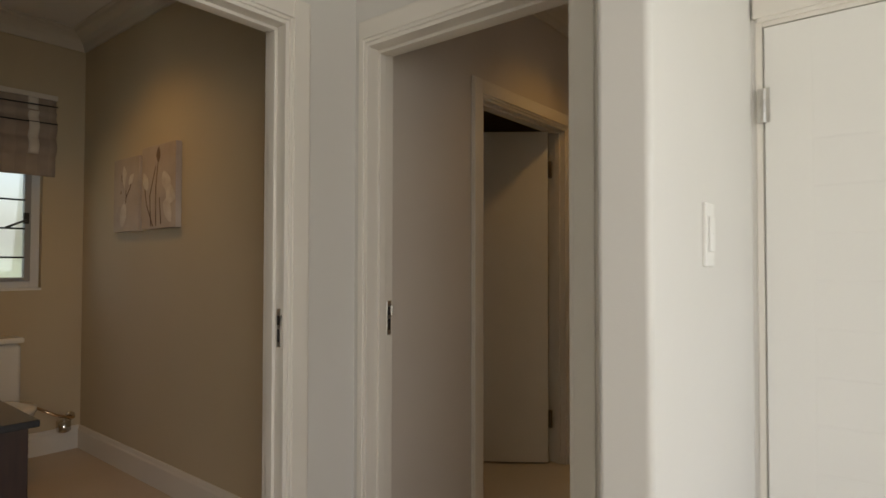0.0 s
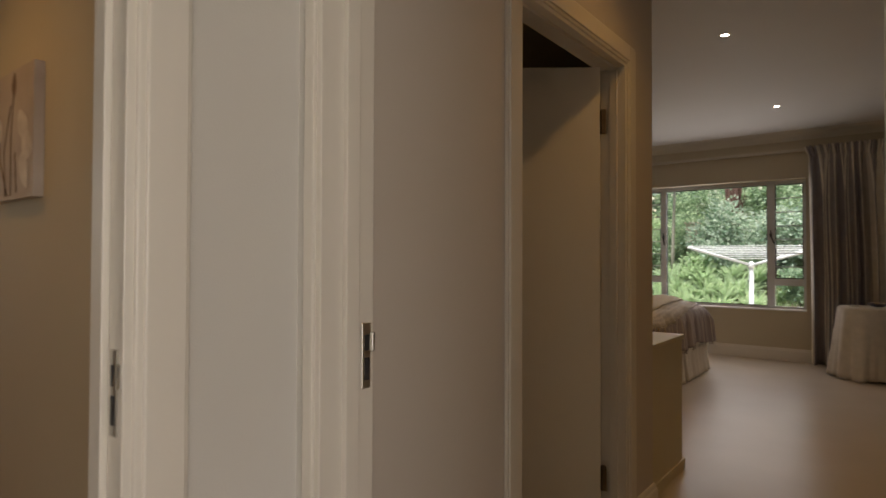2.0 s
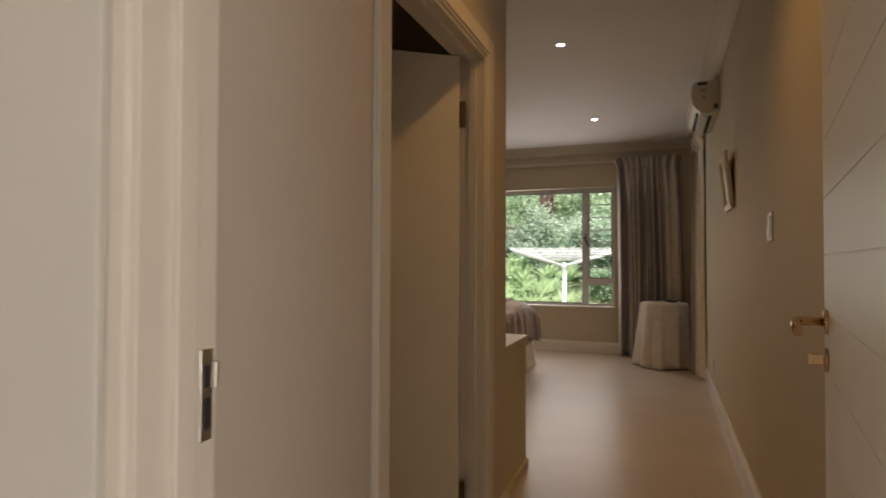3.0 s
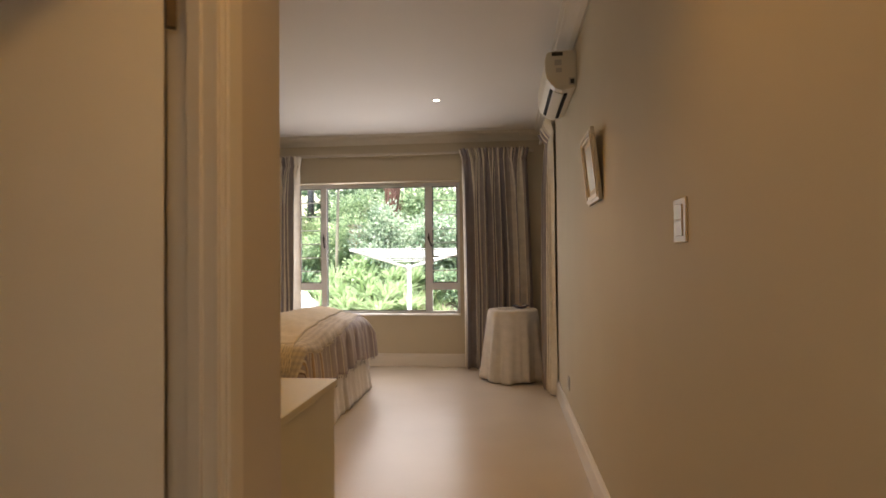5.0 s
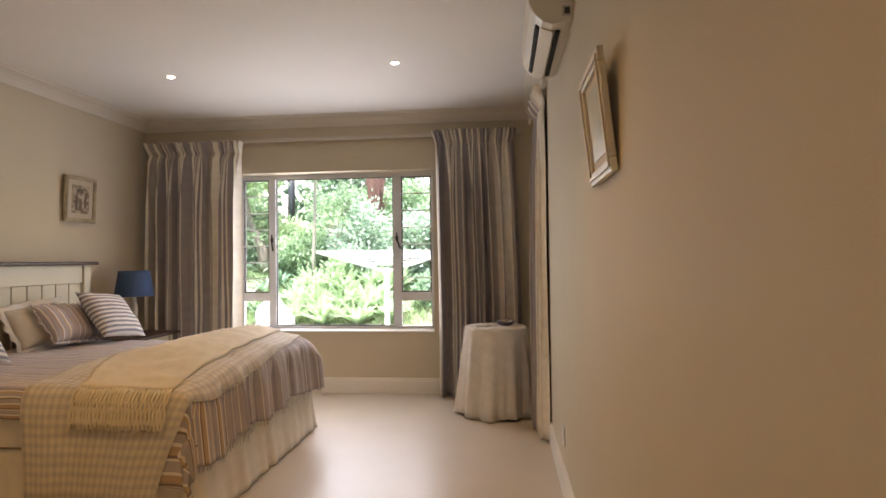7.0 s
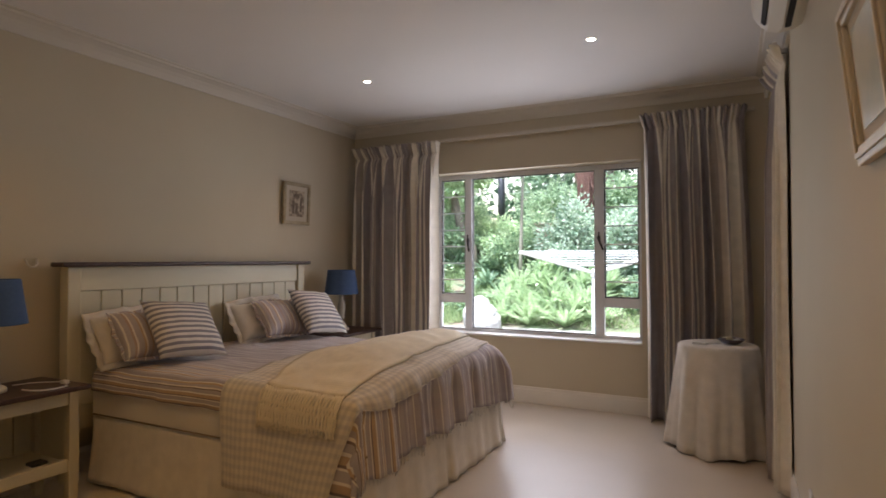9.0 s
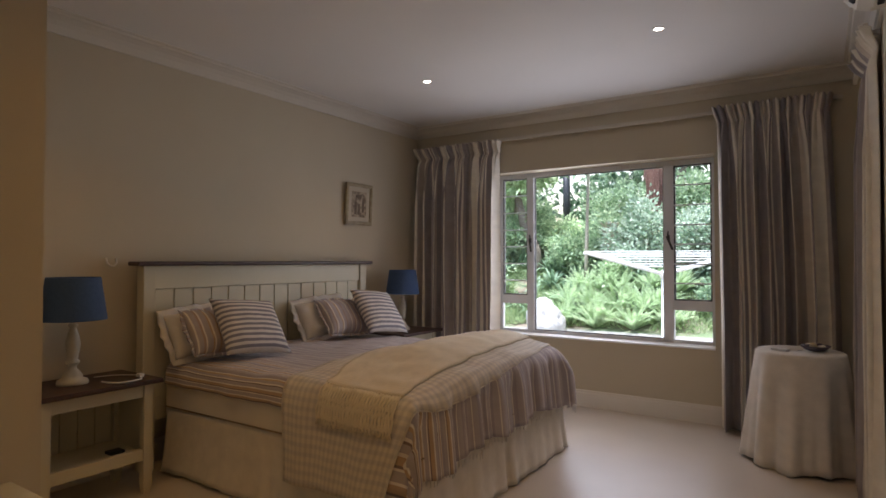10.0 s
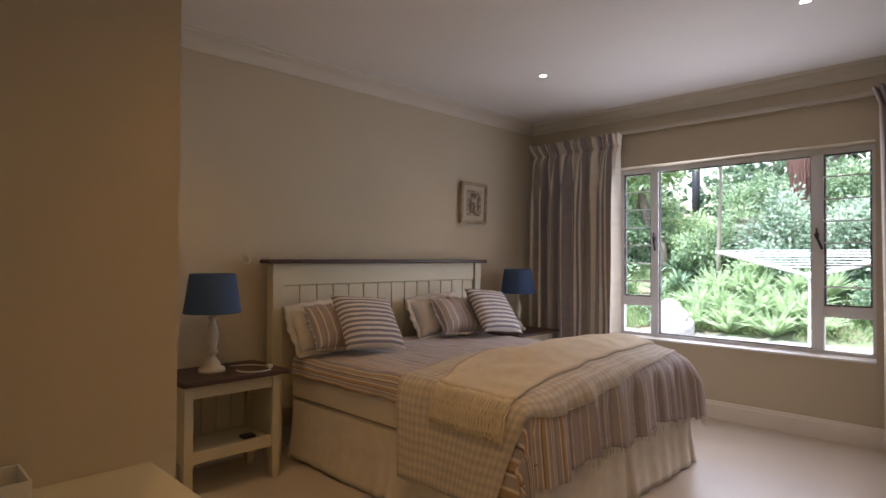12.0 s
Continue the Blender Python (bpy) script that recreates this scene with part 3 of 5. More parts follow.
# ---- bathroom window ----
wb = tagged(new("window_2"), "small grey aluminium bathroom window with bars", "window", kind="structure")
bm = bmesh.new()
for q in ((2.15, 1.045, 2.2, 2.05), (3.035, 1.045, 3.085, 2.05), (2.2, 1.045, 3.035, 1.1), (2.2, 2.0, 3.035, 2.05), (2.57, 1.1, 2.61, 2.0)):
    box(bm, BX - 0.09, q[0], q[1], BX - 0.045, q[2], q[3], 0.003)
part("window_frame", bm, ALU, wb)
bm = bmesh.new()
for q in ((3.0, 1.1, 3.035, 2.0), (2.61, 1.1, 2.63, 2.0), (2.63, 1.1, 3.0, 1.125)):
    box(bm, BX - 0.08, q[0], q[1], BX - 0.035, q[2], q[3], 0.003)
part("casement", bm, GREYALU, wb)
for z in (1.25, 1.43, 1.61, 1.79):
    part("burglar_bar", tube([(BX - 0.03, 2.2, z), (BX - 0.03, 3.0, z)], 0.006, 8), DARKMETAL, wb)
for a, b in ((2.2, 2.57), (2.61, 3.035)):
    bm = bmesh.new()
    box(bm, BX - 0.068, a, 1.1, BX - 0.063, b, 2.0)
    g = part("pane", bm, FROST, wb, "obscured glass pane")
    g.visible_shadow = False
bm = bmesh.new()
box(bm, BX - 0.03, 2.99, 1.46, BX - 0.012, 3.02, 1.53, 0.003)
part("window_handle", bm, DARKMETAL, wb, "black casement handle")
part("window_handle", tube([(BX - 0.012, 3.005, 1.48), (BX + 0.02, 2.97, 1.47), (BX + 0.02, 2.89, 1.43)], 0.007, 8), DARKMETAL, wb, "black casement stay")
bm = bmesh.new()
box(bm, BX - 0.04, 2.15, 1.045, BX + 0.008, 3.085, 1.06, 0.002)
part("window_sill", bm, SILL, wb)

# ---- cloth ----


def sheet(rows, closed=False, uv=None):
    """A cloth from rows of points; uv gives (u, v) in metres for row i, column j."""
    bm = bmesh.new()
    lay = bm.loops.layers.uv.new("UVMap")
    g = [[bm.verts.new(p) for p in r] for r in rows]
    n = len(rows[0])
    for i in range(len(rows) - 1):
        for j in range(n if closed else n - 1):
            k = (j + 1) % n
            f = bm.faces.new((g[i][j], g[i][k], g[i + 1][k], g[i + 1][j]))
            f.smooth = True
            for loop, (a, b) in zip(f.loops, ((i, j), (i, j + 1), (i + 1, j + 1), (i + 1, j))):
                loop[lay].uv = uv(a, b)
    return bm


def thicken(ob, depth):
    s = ob.modifiers.new("thickness", "SOLIDIFY")
    s.thickness, s.offset = depth, 0
    return ob


def curtain(label, start, end, top, bottom, folds, seed, gather=0.055, shift=0.0, spread=(0.0, 0.0), cloth=None):
    """A curtain on gathering tape that hangs from start to end (x, y); spread moves its lower corners along the wall, shift slides its stripes."""
    rnd = random.Random(seed)
    a, b = Vector(start), Vector(end)
    along = (b - a).normalized()
    across = Vector((-along.y, along.x))
    width = (b - a).length
    wide = [rnd.uniform(0.45, 1.6) for _ in range(folds)]
    edges = [sum(wide[:k]) / sum(wide) for k in range(folds + 1)]
    deep = [rnd.uniform(0.5, 1.25) for _ in range(folds + 1)]
    tucks = folds * 2 + 3
    cols = folds * 34
    heights = [0, 0.006, 0.012, 0.018, 0.024, 0.03, 0.036, 0.042, 0.05, 0.06, 0.075, 0.095, 0.12] + [0.15 + 0.85 * k / 30 for k in range(31)]
    rows = []
    for v in heights:
        z = top + (bottom - top) * v
        tape = math.exp(-((v - 0.042) / 0.016) ** 2)
        loose = min(1.0, max(0.0, (v - 0.042) / 0.2)) ** 0.7
        crown_part = max(0.0, 1 - v / 0.042)
        row = []
        for j in range(cols + 1):
            u = j / cols
            drift = 0.020 * noise.noise((u * 5, v * 1.6, seed)) + 0.010 * noise.noise((u * 11, v * 3.0, seed + 5.5))
            w = min(0.9999, max(0.0, u + drift * min(1.0, 12 * u, 12 * (1 - u)) * (0.3 + v)))
            k = max(q for q in range(folds) if edges[q] <= w)
            c = (w - edges[k]) / (edges[k + 1] - edges[k])
            amp = gather * (deep[k] * (1 - c) + deep[k + 1] * c)
            body = (0.5 - 0.5 * math.cos(2 * math.pi * c)) ** 0.7 + 0.16 * noise.noise((u * 26, v * 2.2, seed + 2.5))
            g = tucks * (u + 0.035 * noise.noise((u * 9, 0, seed + 9)))
            tuck = (0.5 - 0.5 * math.cos(2 * math.pi * g)) ** 0.6
            fan = crown_part * (0.018 + 0.034 * tuck * (0.7 + 0.9 * noise.noise((u * 17, 3, seed))))
            d = gather - 2 * amp * body * loose * (0.85 + 0.25 * v) - gather * 0.70 * tuck * (1 - loose) * (1 - 0.55 * tape) - fan - 0.012 * (1 - tape) * (1 - loose)
            fold_w = (edges[k + 1] - edges[k]) * width
            slide = 0.24 * fold_w * math.sin(2 * math.pi * c) * loose
            side = (spread[0] * (1 - u) + spread[1] * u) * min(1.0, v * 1.6) ** 0.8 + crown_part * 0.03 * (2 * u - 1)
            p = a + along * (u * width + slide + side) + across * d
            row.append((p.x, p.y, z + crown_part * (0.012 * tuck + 0.012 * noise.noise((u * 14, 0, seed))) + (0.008 * noise.noise((u * 8, 1, seed)) if v > 0.99 else 0.0)))
        rows.append(row)

    def place(j):
        u = j / cols
        return shift + width * (1.6 * u + 0.07 * math.sin(9 * u + seed) + 0.035 * math.sin(23 * u) + 0.10 * noise.noise((u * 6, 0.5, seed)))

    ob = mesh("curtain", sheet(rows, uv=lambda i, j: (place(j), 2.5 * heights[i])), cloth or CURTAIN)
    thicken(ob, 0.003)
    return tagged(ob, label, "curtain", "curtains of the bedroom")


curtain("floor-length striped grey and cream gathered curtain beside the window", (-4.585, 10.475), (-3.60, 10.48), 2.475, 0.012, 9, 3, 0.066, 0.25)
curtain("floor-length striped grey and cream gathered curtain in the corner", (-1.665, 10.465), (-0.925, 10.47), 2.51, 0.012, 8, 8, 0.072, 0.0, (0.02, 0.06))
curtain("narrow striped cream and grey curtain gathered against the side wall", (-0.778, 9.82), (-0.765, 9.16), 2.50, 0.012, 6, 5, 0.040, 0.0, (0.0, 0.0), SIDECLOTH)
rail = thing("curtain_rail", "white painted curtain rail over the wide window", "curtain rail")
bm = bmesh.new()
box(bm, -4.62, 10.555, 2.482, -0.84, 10.585, 2.512, 0.004)
part("track", bm, RAILM, rail)
for x in (-4.5, -3.3, -2.1, -0.95):
    bm = bmesh.new()
    box(bm, x - 0.012, 10.585, 2.485, x + 0.012, NORTH, 2.51, 0.002)
    part("bracket", bm, TRIM, rail)
rail = thing("curtain_rail", "short white painted curtain rail on the side wall", "curtain rail")
bm = bmesh.new()
box(bm, -0.79, 9.17, 2.50, -0.765, 10.3, 2.535, 0.004)
part("track", bm, TRIM, rail)
for y in (9.3, 10.1):
    bm = bmesh.new()
    box(bm, -0.765, y - 0.012, 2.505, EAST, y + 0.012, 2.53, 0.002)
    part("bracket", bm, TRIM, rail)

# ---- bed ----
BX0, BX1, BY0, BY1, BZ = -4.47, -2.53, 7.63, 9.43, 0.67
bed = thing("bed", "made king-size bed with striped bedding and a cream panelled headboard", "bed", (-3.5, 8.53, 0))


def bed_part(name, bm, mat, label="", parent=None):
    bm.transform(Matrix.Translation((3.5, -8.53, 0)))
    return part(name, bm, mat, parent or bed, label)


head = bed_part("headboard", boxes((-4.555, 7.53, 0.3, -4.53, 9.58, 1.28)), CREAM, "cream painted headboard with grooved boards")
bm = bmesh.new()
box(bm, -4.585, 7.456, 1.283, -4.455, 9.647, 1.31, 0.008, 3)
bed_part("cap", bm, DARKWOOD, "dark stained cap moulding", head)
for y in (7.505, 9.515):
    bm = bmesh.new()
    box(bm, -4.57, y, 0.0, -4.49, y + 0.08, 1.283, 0.006)
    bed_part("post", bm, CREAM, "", head)
bm = bmesh.new()
box(bm, -4.53, 7.586, 1.135, -4.505, 9.514, 1.2825, 0.004)
box(bm, -4.53, 7.586, 0.45, -4.505, 9.514, 0.55, 0.004)
bed_part("rail", bm, CREAM, "", head)
SL = 1.928 / 14
for k in range(14):
    bm = bmesh.new()
    box(bm, -4.53, 7.586 + SL * k + 0.004, 0.55, -4.517, 7.586 + SL * (k + 1) - 0.004, 1.134, 0.004)
    bed_part("board", bm, CREAM, "", head)
bm = bmesh.new()
box(bm, BX0, BY0 + 0.03, 0.09, BX1 - 0.03, BY1 - 0.03, 0.36, 0.02)
bed_part("bed_base", bm, LINEN)
for x in (-4.3, -2.7):
    for y in (7.8, 9.25):
        bed_part("leg", lathe([(0.03, 0), (0.035, 0.09)], 12, (x, y, 0)), DARKWOOD)
bm = bmesh.new()
box(bm, BX0, BY0 + 0.015, 0.362, BX1 - 0.015, BY1 - 0.015, 0.652, 0.06, 4)
for f in bm.faces:
    f.smooth = True
bed_part("mattress", bm, WHITECLOTH)


def valance():
    """Cloth skirt round the near side, the foot and the far side, with kick pleats and a soft lower edge."""
    path = []
    for k in range(91):
        path.append((BX0 + 0.05 + (BX1 - BX0 - 0.05) * k / 90, BY0, 0, -1))
    for k in range(1, 91):
        path.append((BX1, BY0 + (BY1 - BY0) * k / 90, 1, 0))
    for k in range(1, 61):
        path.append((BX1 - (BX1 - BX0 - 0.05) * k / 60, BY1, 0, 1))
    rows = []
    for i in range(13):
        v = i / 12
        row = []
        for k, (x, y, nx, ny) in enumerate(path):
            foot = ny == 0
            fold = (0.008 * math.sin(k * 0.33) + 0.005 * math.sin(k * 0.91 + 1)) if foot else 0.006 * math.sin(k * 0.31) + 0.004 * math.sin(k * 0.83 + 2)
            pleat = sum(-0.03 * math.exp(-((k - c) / 1.1) ** 2) for c in (46, 88, 92, 136, 178, 184))
            out = 0.006 + 0.035 * v * v + (fold + pleat) * v
            z = 0.402 * (1 - v) + (0.006 + 0.006 * math.sin(k * 0.19) ** 2 + (0.008 if k < 60 else 0.0) * (0.5 + 0.5 * math.sin(k * 0.13))) * v
            row.append((x + nx * out, y + ny * out, z))
        rows.append(row)
    return sheet(rows, uv=lambda i, j: (j * 0.021, i * 0.03))


thicken(bed_part("valance", valance(), LINEN, "cream cloth valance hanging to the floor"), 0.003)
part("piping", tube([(BX0 + 0.05 + 3.5, BY0 - 0.010 - 8.53, 0.404), (BX1 - 0.01 + 3.5, BY0 - 0.010 - 8.53, 0.404), (BX1 + 0.010 + 3.5, BY0 - 8.53, 0.404), (BX1 + 0.010 + 3.5, BY1 - 8.53, 0.404)], 0.005, 8), SEAM, bed, "dark stitched seam")
bm = bmesh.new()
box(bm, BX0 + 0.02, BY0 + 0.004, 0.35, BX1 - 0.006, BY0 + 0.03, 0.58, 0.004)
box(bm, BX1 - 0.03, BY0 + 0.0305, 0.35, BX1 - 0.004, BY1, 0.56, 0.004)
bed_part("mattress_border", bm, LINEN)


def drape(x, v, lift=0.0, near_drop=9.0):
    """A point of cloth on the bed: x along the bed (past the foot it falls), v across from the near side (past either edge it falls)."""
    r = 0.07
    z, y, px, lean = BZ + lift, v, x, 0.0

    def over(d):
        if d <= 0:
            return d, 0.0
        q = r * math.pi / 2
        if d < q:
            return r * math.sin(d / r), r * (1 - math.cos(d / r))
        return r + 0.10 * (d - q), r + (d - q)

    ox, dx = over(x - (BX1 - r + 0.01))
    px = BX1 - r + 0.01 + ox if x > BX1 - r + 0.01 else x
    on, dn = over((BY0 + r) - v)
    of, df = over(v - (BY1 - r))
    if v < BY0 + r:
        y = BY0 + r - on
    if v > BY1 - r:
        y = BY1 - r + of
    down = max(dx, dn, df) + 0.25 * min(dx, max(dn, df))
    puff = 0.016 * noise.noise((x * 2.3, v * 2.3, 0.3)) + 0.009 * noise.noise((x * 7, v * 7, 4)) - 0.012 * abs(noise.noise((x * 4.5 + v * 2, v * 5, 9))) + 0.02 * math.sin(math.pi * min(1, max(0, (v - BY0) / (BY1 - BY0)))) + 0.085 * math.exp(-((x + 2.95) / 0.34) ** 2) * min(1.0, max(0.0, (v - BY0 - 0.1) / 0.7))
    fx = min(1.0, dx / 0.12)
    fs = min(1.0, max(dn, df) / 0.12)
    px += fx * (0.02 * math.sin(v * 21) + 0.014 * math.sin(v * 47 + 1)) + lift * fx + 0.07 * fx * math.exp(-((v - BY1 - 0.05) / 0.16) ** 2)
    y += (1 if v > 8.5 else -1) * (fs * (0.008 * math.sin(x * 13) + 0.005 * math.sin(x * 31)) + lift * fs)
    return (px, y, z - down + puff * (1 - max(fx, fs)))


def laid(xs, vs, lift, u0=0.0):
    rows = [[drape(x(v) if callable(x) else x, v, lift) for v in vs] for x in xs]
    return sheet(rows, uv=lambda i, j: (vs[j] - vs[0] + u0, i * 0.03))


def fuller(x, v):
    """The near edge of the duvet hangs lower towards the foot."""
    k = 1 + 1.7 * min(1.0, max(0.0, (x + 3.2) / 0.55)) ** 1.5
    return v if v > BY0 + 0.07 else BY0 + 0.07 + (v - BY0 - 0.07) * k


VS = [BY0 - 0.10 + (BY1 - BY0 + 0.38) * k / 96 for k in range(97)]
XS = [-4.44 + 2.22 * k / 84 for k in range(85)]
rows = []
for i, x in enumerate(XS):
    row = []
    for v in VS:
        lim = x
        if i > 74:
            lim = XS[74] + (x - XS[74]) * (1.0 + 0.25 * math.sin(v * 9) * 0.3 + 0.18 * max(0, 8.4 - v))
        row.append(drape(lim, fuller(x, v)))
    rows.append(row)
duvet = bed_part("duvet", sheet(rows, uv=lambda i, j: (VS[j] - VS[0] + 0.02, i * 0.026)), DUVET, "duvet striped in mauve, brown and cream")
thicken(duvet, 0.02)
fr = bmesh.new()
rnd = random.Random(4)
for k in range(130):
    v = BY0 + 0.02 + (BY1 - BY0 + 0.22) * k / 130
    p = Vector(drape(XS[-1] * 1.0 + 0.01 + 0.18 * max(0, 8.4 - v) * 0.26, v))
    ln = rnd.uniform(0.02, 0.035)
    box(fr, p.x - 0.002, p.y - 0.004, p.z - ln, p.x + 0.002, p.y + 0.004, p.z + 0.004)
bed_part("fringe", fr, WHITECLOTH, "short pale fringe of the duvet", duvet)
edge = [drape(x, fuller(x, VS[0] - 0.003)) for x in XS[2:83:3]]
bed_part("piping", tube(edge, 0.006, 6), WHITECLOTH, "pale duvet piping", duvet)

# throws lie on the duvet and are things of their own
plaid_v = [BY0 - 0.47 + (BY1 - BY0 + 0.60) * k / 90 for k in range(91)]
plaid_left = ((7.2, -3.28), (7.7, -3.36), (8.2, -3.48), (9.7, -3.48))
plaid_right = ((7.2, -2.66), (7.55, -2.54), (7.8, -2.45), (8.2, -2.46), (8.9, -2.555), (9.7, -2.64))


def edge_at(v, pairs):
    """A soft line through (v, x) pairs."""
    return sum(float(np.interp(v + d, *zip(*pairs))) for d in (-0.16, -0.08, 0.0, 0.08, 0.16)) / 5


def between(left, right, count, wobble):
    return [(lambda v, a=k / count: edge_at(v, left) * (1 - a) + edge_at(v, right) * a + wobble * math.sin(v * 4 + 3 * a)) for k in range(count + 1)]


px = between(plaid_left, plaid_right, 34, 0.010)
plaid = thing("plaid_throw", "cream and grey plaid throw draped across the foot of the bed", "throw", (-3.5, 8.53, 0))
thicken(bed_part("cloth", laid(px, plaid_v, 0.020), PLAID, "", plaid), 0.008)
for side in (px[0], px[-1]):
    bed_part("hem", tube([drape(side(v), v, 0.021) for v in plaid_v[::2]], 0.0035, 6), PLAID, "", plaid)
cream_v = [BY0 + 0.035 + (BY1 - BY0 + 0.09) * k / 80 for k in range(81)]
cx = between(((7.6, -3.04), (8.1, -3.30), (8.8, -3.40), (9.6, -3.42)), ((7.6, -2.60), (7.85, -2.64), (8.33, -2.665), (9.06, -2.73), (9.6, -2.78)), 24, 0.008)
throw = thing("knitted_throw", "cream knitted wool throw with knotted fringe over the bed", "throw", (-3.5, 8.53, 0))
bm = laid(cx, cream_v, 0.034)
thicken(bed_part("blanket", bm, KNIT, "", throw), 0.014)
for k in range(26):
    a = (k + 0.5) / 26
    base = cx[0](cream_v[0]) + (cx[-1](cream_v[0]) - cx[0](cream_v[0])) * a
    bm = bmesh.new()
    for s in (-1, 1):
        pts = []
        for q in range(7):
            w = q / 6
            sway = s * 0.010 * math.sin(w * math.pi * 2.2) + rnd.uniform(-0.003, 0.003)
            pts.append(drape(base + sway, cream_v[0] - 0.20 * w * rnd.uniform(0.95, 1.05), 0.036))
        tmp = bpy.data.meshes.new("strand")
        t = tube(pts, 0.0055, 6)
        t.to_mesh(tmp)
        t.free()
        bm.from_mesh(tmp)
        bpy.data.meshes.remove(tmp)
    bed_part("tassel", bm, KNIT, "", throw)


def pillow(name, label, category, w, h, t, mat, m, frill=0.0, frill_mat=None, group="pillows on the bed"):
    """A stuffed pillow in its own x (width), y (height) plane."""
    ob = thing(name, label, category, group=group)
    n = 22
    bm = bmesh.new()
    lay = bm.loops.layers.uv.new("UVMap")
    for side in (1, -1):
        g = []
        for i in range(n + 1):
            row = []
            for j in range(n + 1):
                a, b = 2 * j / n - 1, 2 * i / n - 1
                bulge = max(0.0, (1 - abs(a) ** 2.6) * (1 - abs(b) ** 2.6)) ** 0.55
                pull = 1 - 0.07 * (1 - abs(a) ** 2) * abs(b) ** 3
                pull2 = 1 - 0.07 * (1 - abs(b) ** 2) * abs(a) ** 3
                wr = 0.006 * noise.noise((a * 3, b * 3, w * 9 + side)) * (1 if bulge > 0 else 0)
                row.append(bm.verts.new((a * w / 2 * pull2, b * h / 2 * pull, side * (t / 2 * bulge + 0.001) + wr)))
            g.append(row)
        for i in range(n):
            for j in range(n):
                q = [(i, j), (i, j + 1), (i + 1, j + 1), (i + 1, j)]
                if side < 0:
                    q.reverse()
                f = bm.faces.new([g[c][d] for c, d in q])
                f.smooth = True
                for loop, (c, d) in zip(f.loops, q):
                    loop[lay].uv = (d / n * w, c / n * h)
    bmesh.ops.remove_doubles(bm, verts=bm.verts, dist=0.0025)
    part("cushion", bm, mat, ob)
    if frill:
        ring, per = [], 120
        for i in range(4):
            row = []
            for k in range(per):
                a = 2 * math.pi * k / per
                c, s = math.cos(a), math.sin(a)
                e = 1 / max(abs(c), abs(s)) ** 0.85
                grow = frill * i / 3
                row.append((c * e * (w / 2 * 0.97 + grow), s * e * (h / 2 * 0.97 + grow), (0.010 * math.sin(k * 0.84) + 0.006 * math.sin(k * 0.37 + 2)) * i / 3))
            ring.append(row)
        f = part("frill", sheet(ring, True, lambda i, j: (j * 0.015, i * 0.02)), frill_mat or mat, ob)
        thicken(f, 0.004)
    ob.matrix_world = m
    return ob


def stood(y, x, z, lean, roll, yaw=0):
    """Stands a pillow up against the headboard, its face to the east, leaning back by lean degrees."""
    return pose(x, y, z, 0, 0, yaw) @ Matrix(((0, 0, 1, 0), (1, 0, 0, 0), (0, 1, 0, 0), (0, 0, 0, 1))) @ pose(0, 0, 0, -lean, 0, roll)


for y in (7.87, 8.95):
    pillow("pillow", "white cotton pillow with a ruffled edge against the headboard", "pillow", 0.54, 0.31, 0.15, WHITECLOTH, stood(y, -4.38, 0.85, 28, 3), 0.045)
for y in (7.90, 9.06):
    pillow("pillow", "pillow in a mauve, tan and cream striped sham", "pillow", 0.50, 0.33, 0.16, SHAM, stood(y, -4.26, 0.855, 38, -3), 0.022)
pillow("cushion", "square cushion with navy and white stripes leaning on the pillows", "cushion", 0.46, 0.44, 0.15, BLUESTRIPE, stood(8.00, -4.10, 0.89, 42, -5, -8))
pillow("cushion", "square cushion with navy and white stripes leaning on the pillows", "cushion", 0.46, 0.44, 0.15, BLUESTRIPE, stood(9.31, -4.10, 0.89, 40, -6, -4))

# ---- bedside tables and lamps ----


def bedside(at):
    t = thing("bedside_table", "cream painted bedside table with a dark wooden top", "bedside table", at, group="bedside tables")
    bm = bmesh.new()
    box(bm, -0.235, -0.315, 0.625, 0.225, 0.315, 0.65, 0.005)
    part("top", bm, DARKWOOD, t, "dark stained wooden top")
    for x in (-0.205, 0.115):
        for y in (-0.285, 0.235):
            bm = bmesh.new()
            box(bm, x, y, 0.07, x + 0.05, y + 0.05, 0.6245, 0.003)
            made = bmesh.ops.create_cube(bm, size=1.0)["verts"]
            for v in made:
                k = 0.7 if v.co.z < 0 else 1.0
                v.co = (x + 0.025 + v.co.x * 0.05 * k, y + 0.025 + v.co.y * 0.05 * k, 0.035 + v.co.z * 0.07)
            part("leg", bm, CREAM, t)
    for q in ((0.12, -0.235, 0.545, 0.155, 0.235, 0.624), (-0.2, -0.235, 0.545, -0.17, 0.235, 0.624), (0.12, -0.235, 0.19, 0.155, 0.235, 0.255)):
        bm = bmesh.new()
        box(bm, *q, 0.003)
        part("rail", bm, CREAM, t)
    bm = bmesh.new()
    box(bm, -0.2, -0.2345, 0.228, 0.119, 0.2345, 0.244)
    part("shelf", bm, CREAM, t)
    for k in range(5):
        bm = bmesh.new()
        box(bm, -0.2, -0.2345 + 0.0938 * k + 0.002, 0.245, -0.187, -0.2345 + 0.0938 * (k + 1) - 0.002, 0.5449, 0.003)
        part("board", bm, CREAM, t)
    for y in (-0.28, 0.255):
        bm = bmesh.new()
        box(bm, -0.155, y, 0.19, 0.115, y + 0.025, 0.2275)
        box(bm, -0.155, y, 0.545, 0.115, y + 0.025, 0.6245)
        box(bm, -0.155, y + 0.006, 0.2276, 0.115, y + 0.019, 0.5449)
        part("side_panel", bm, CREAM, t)
    return t


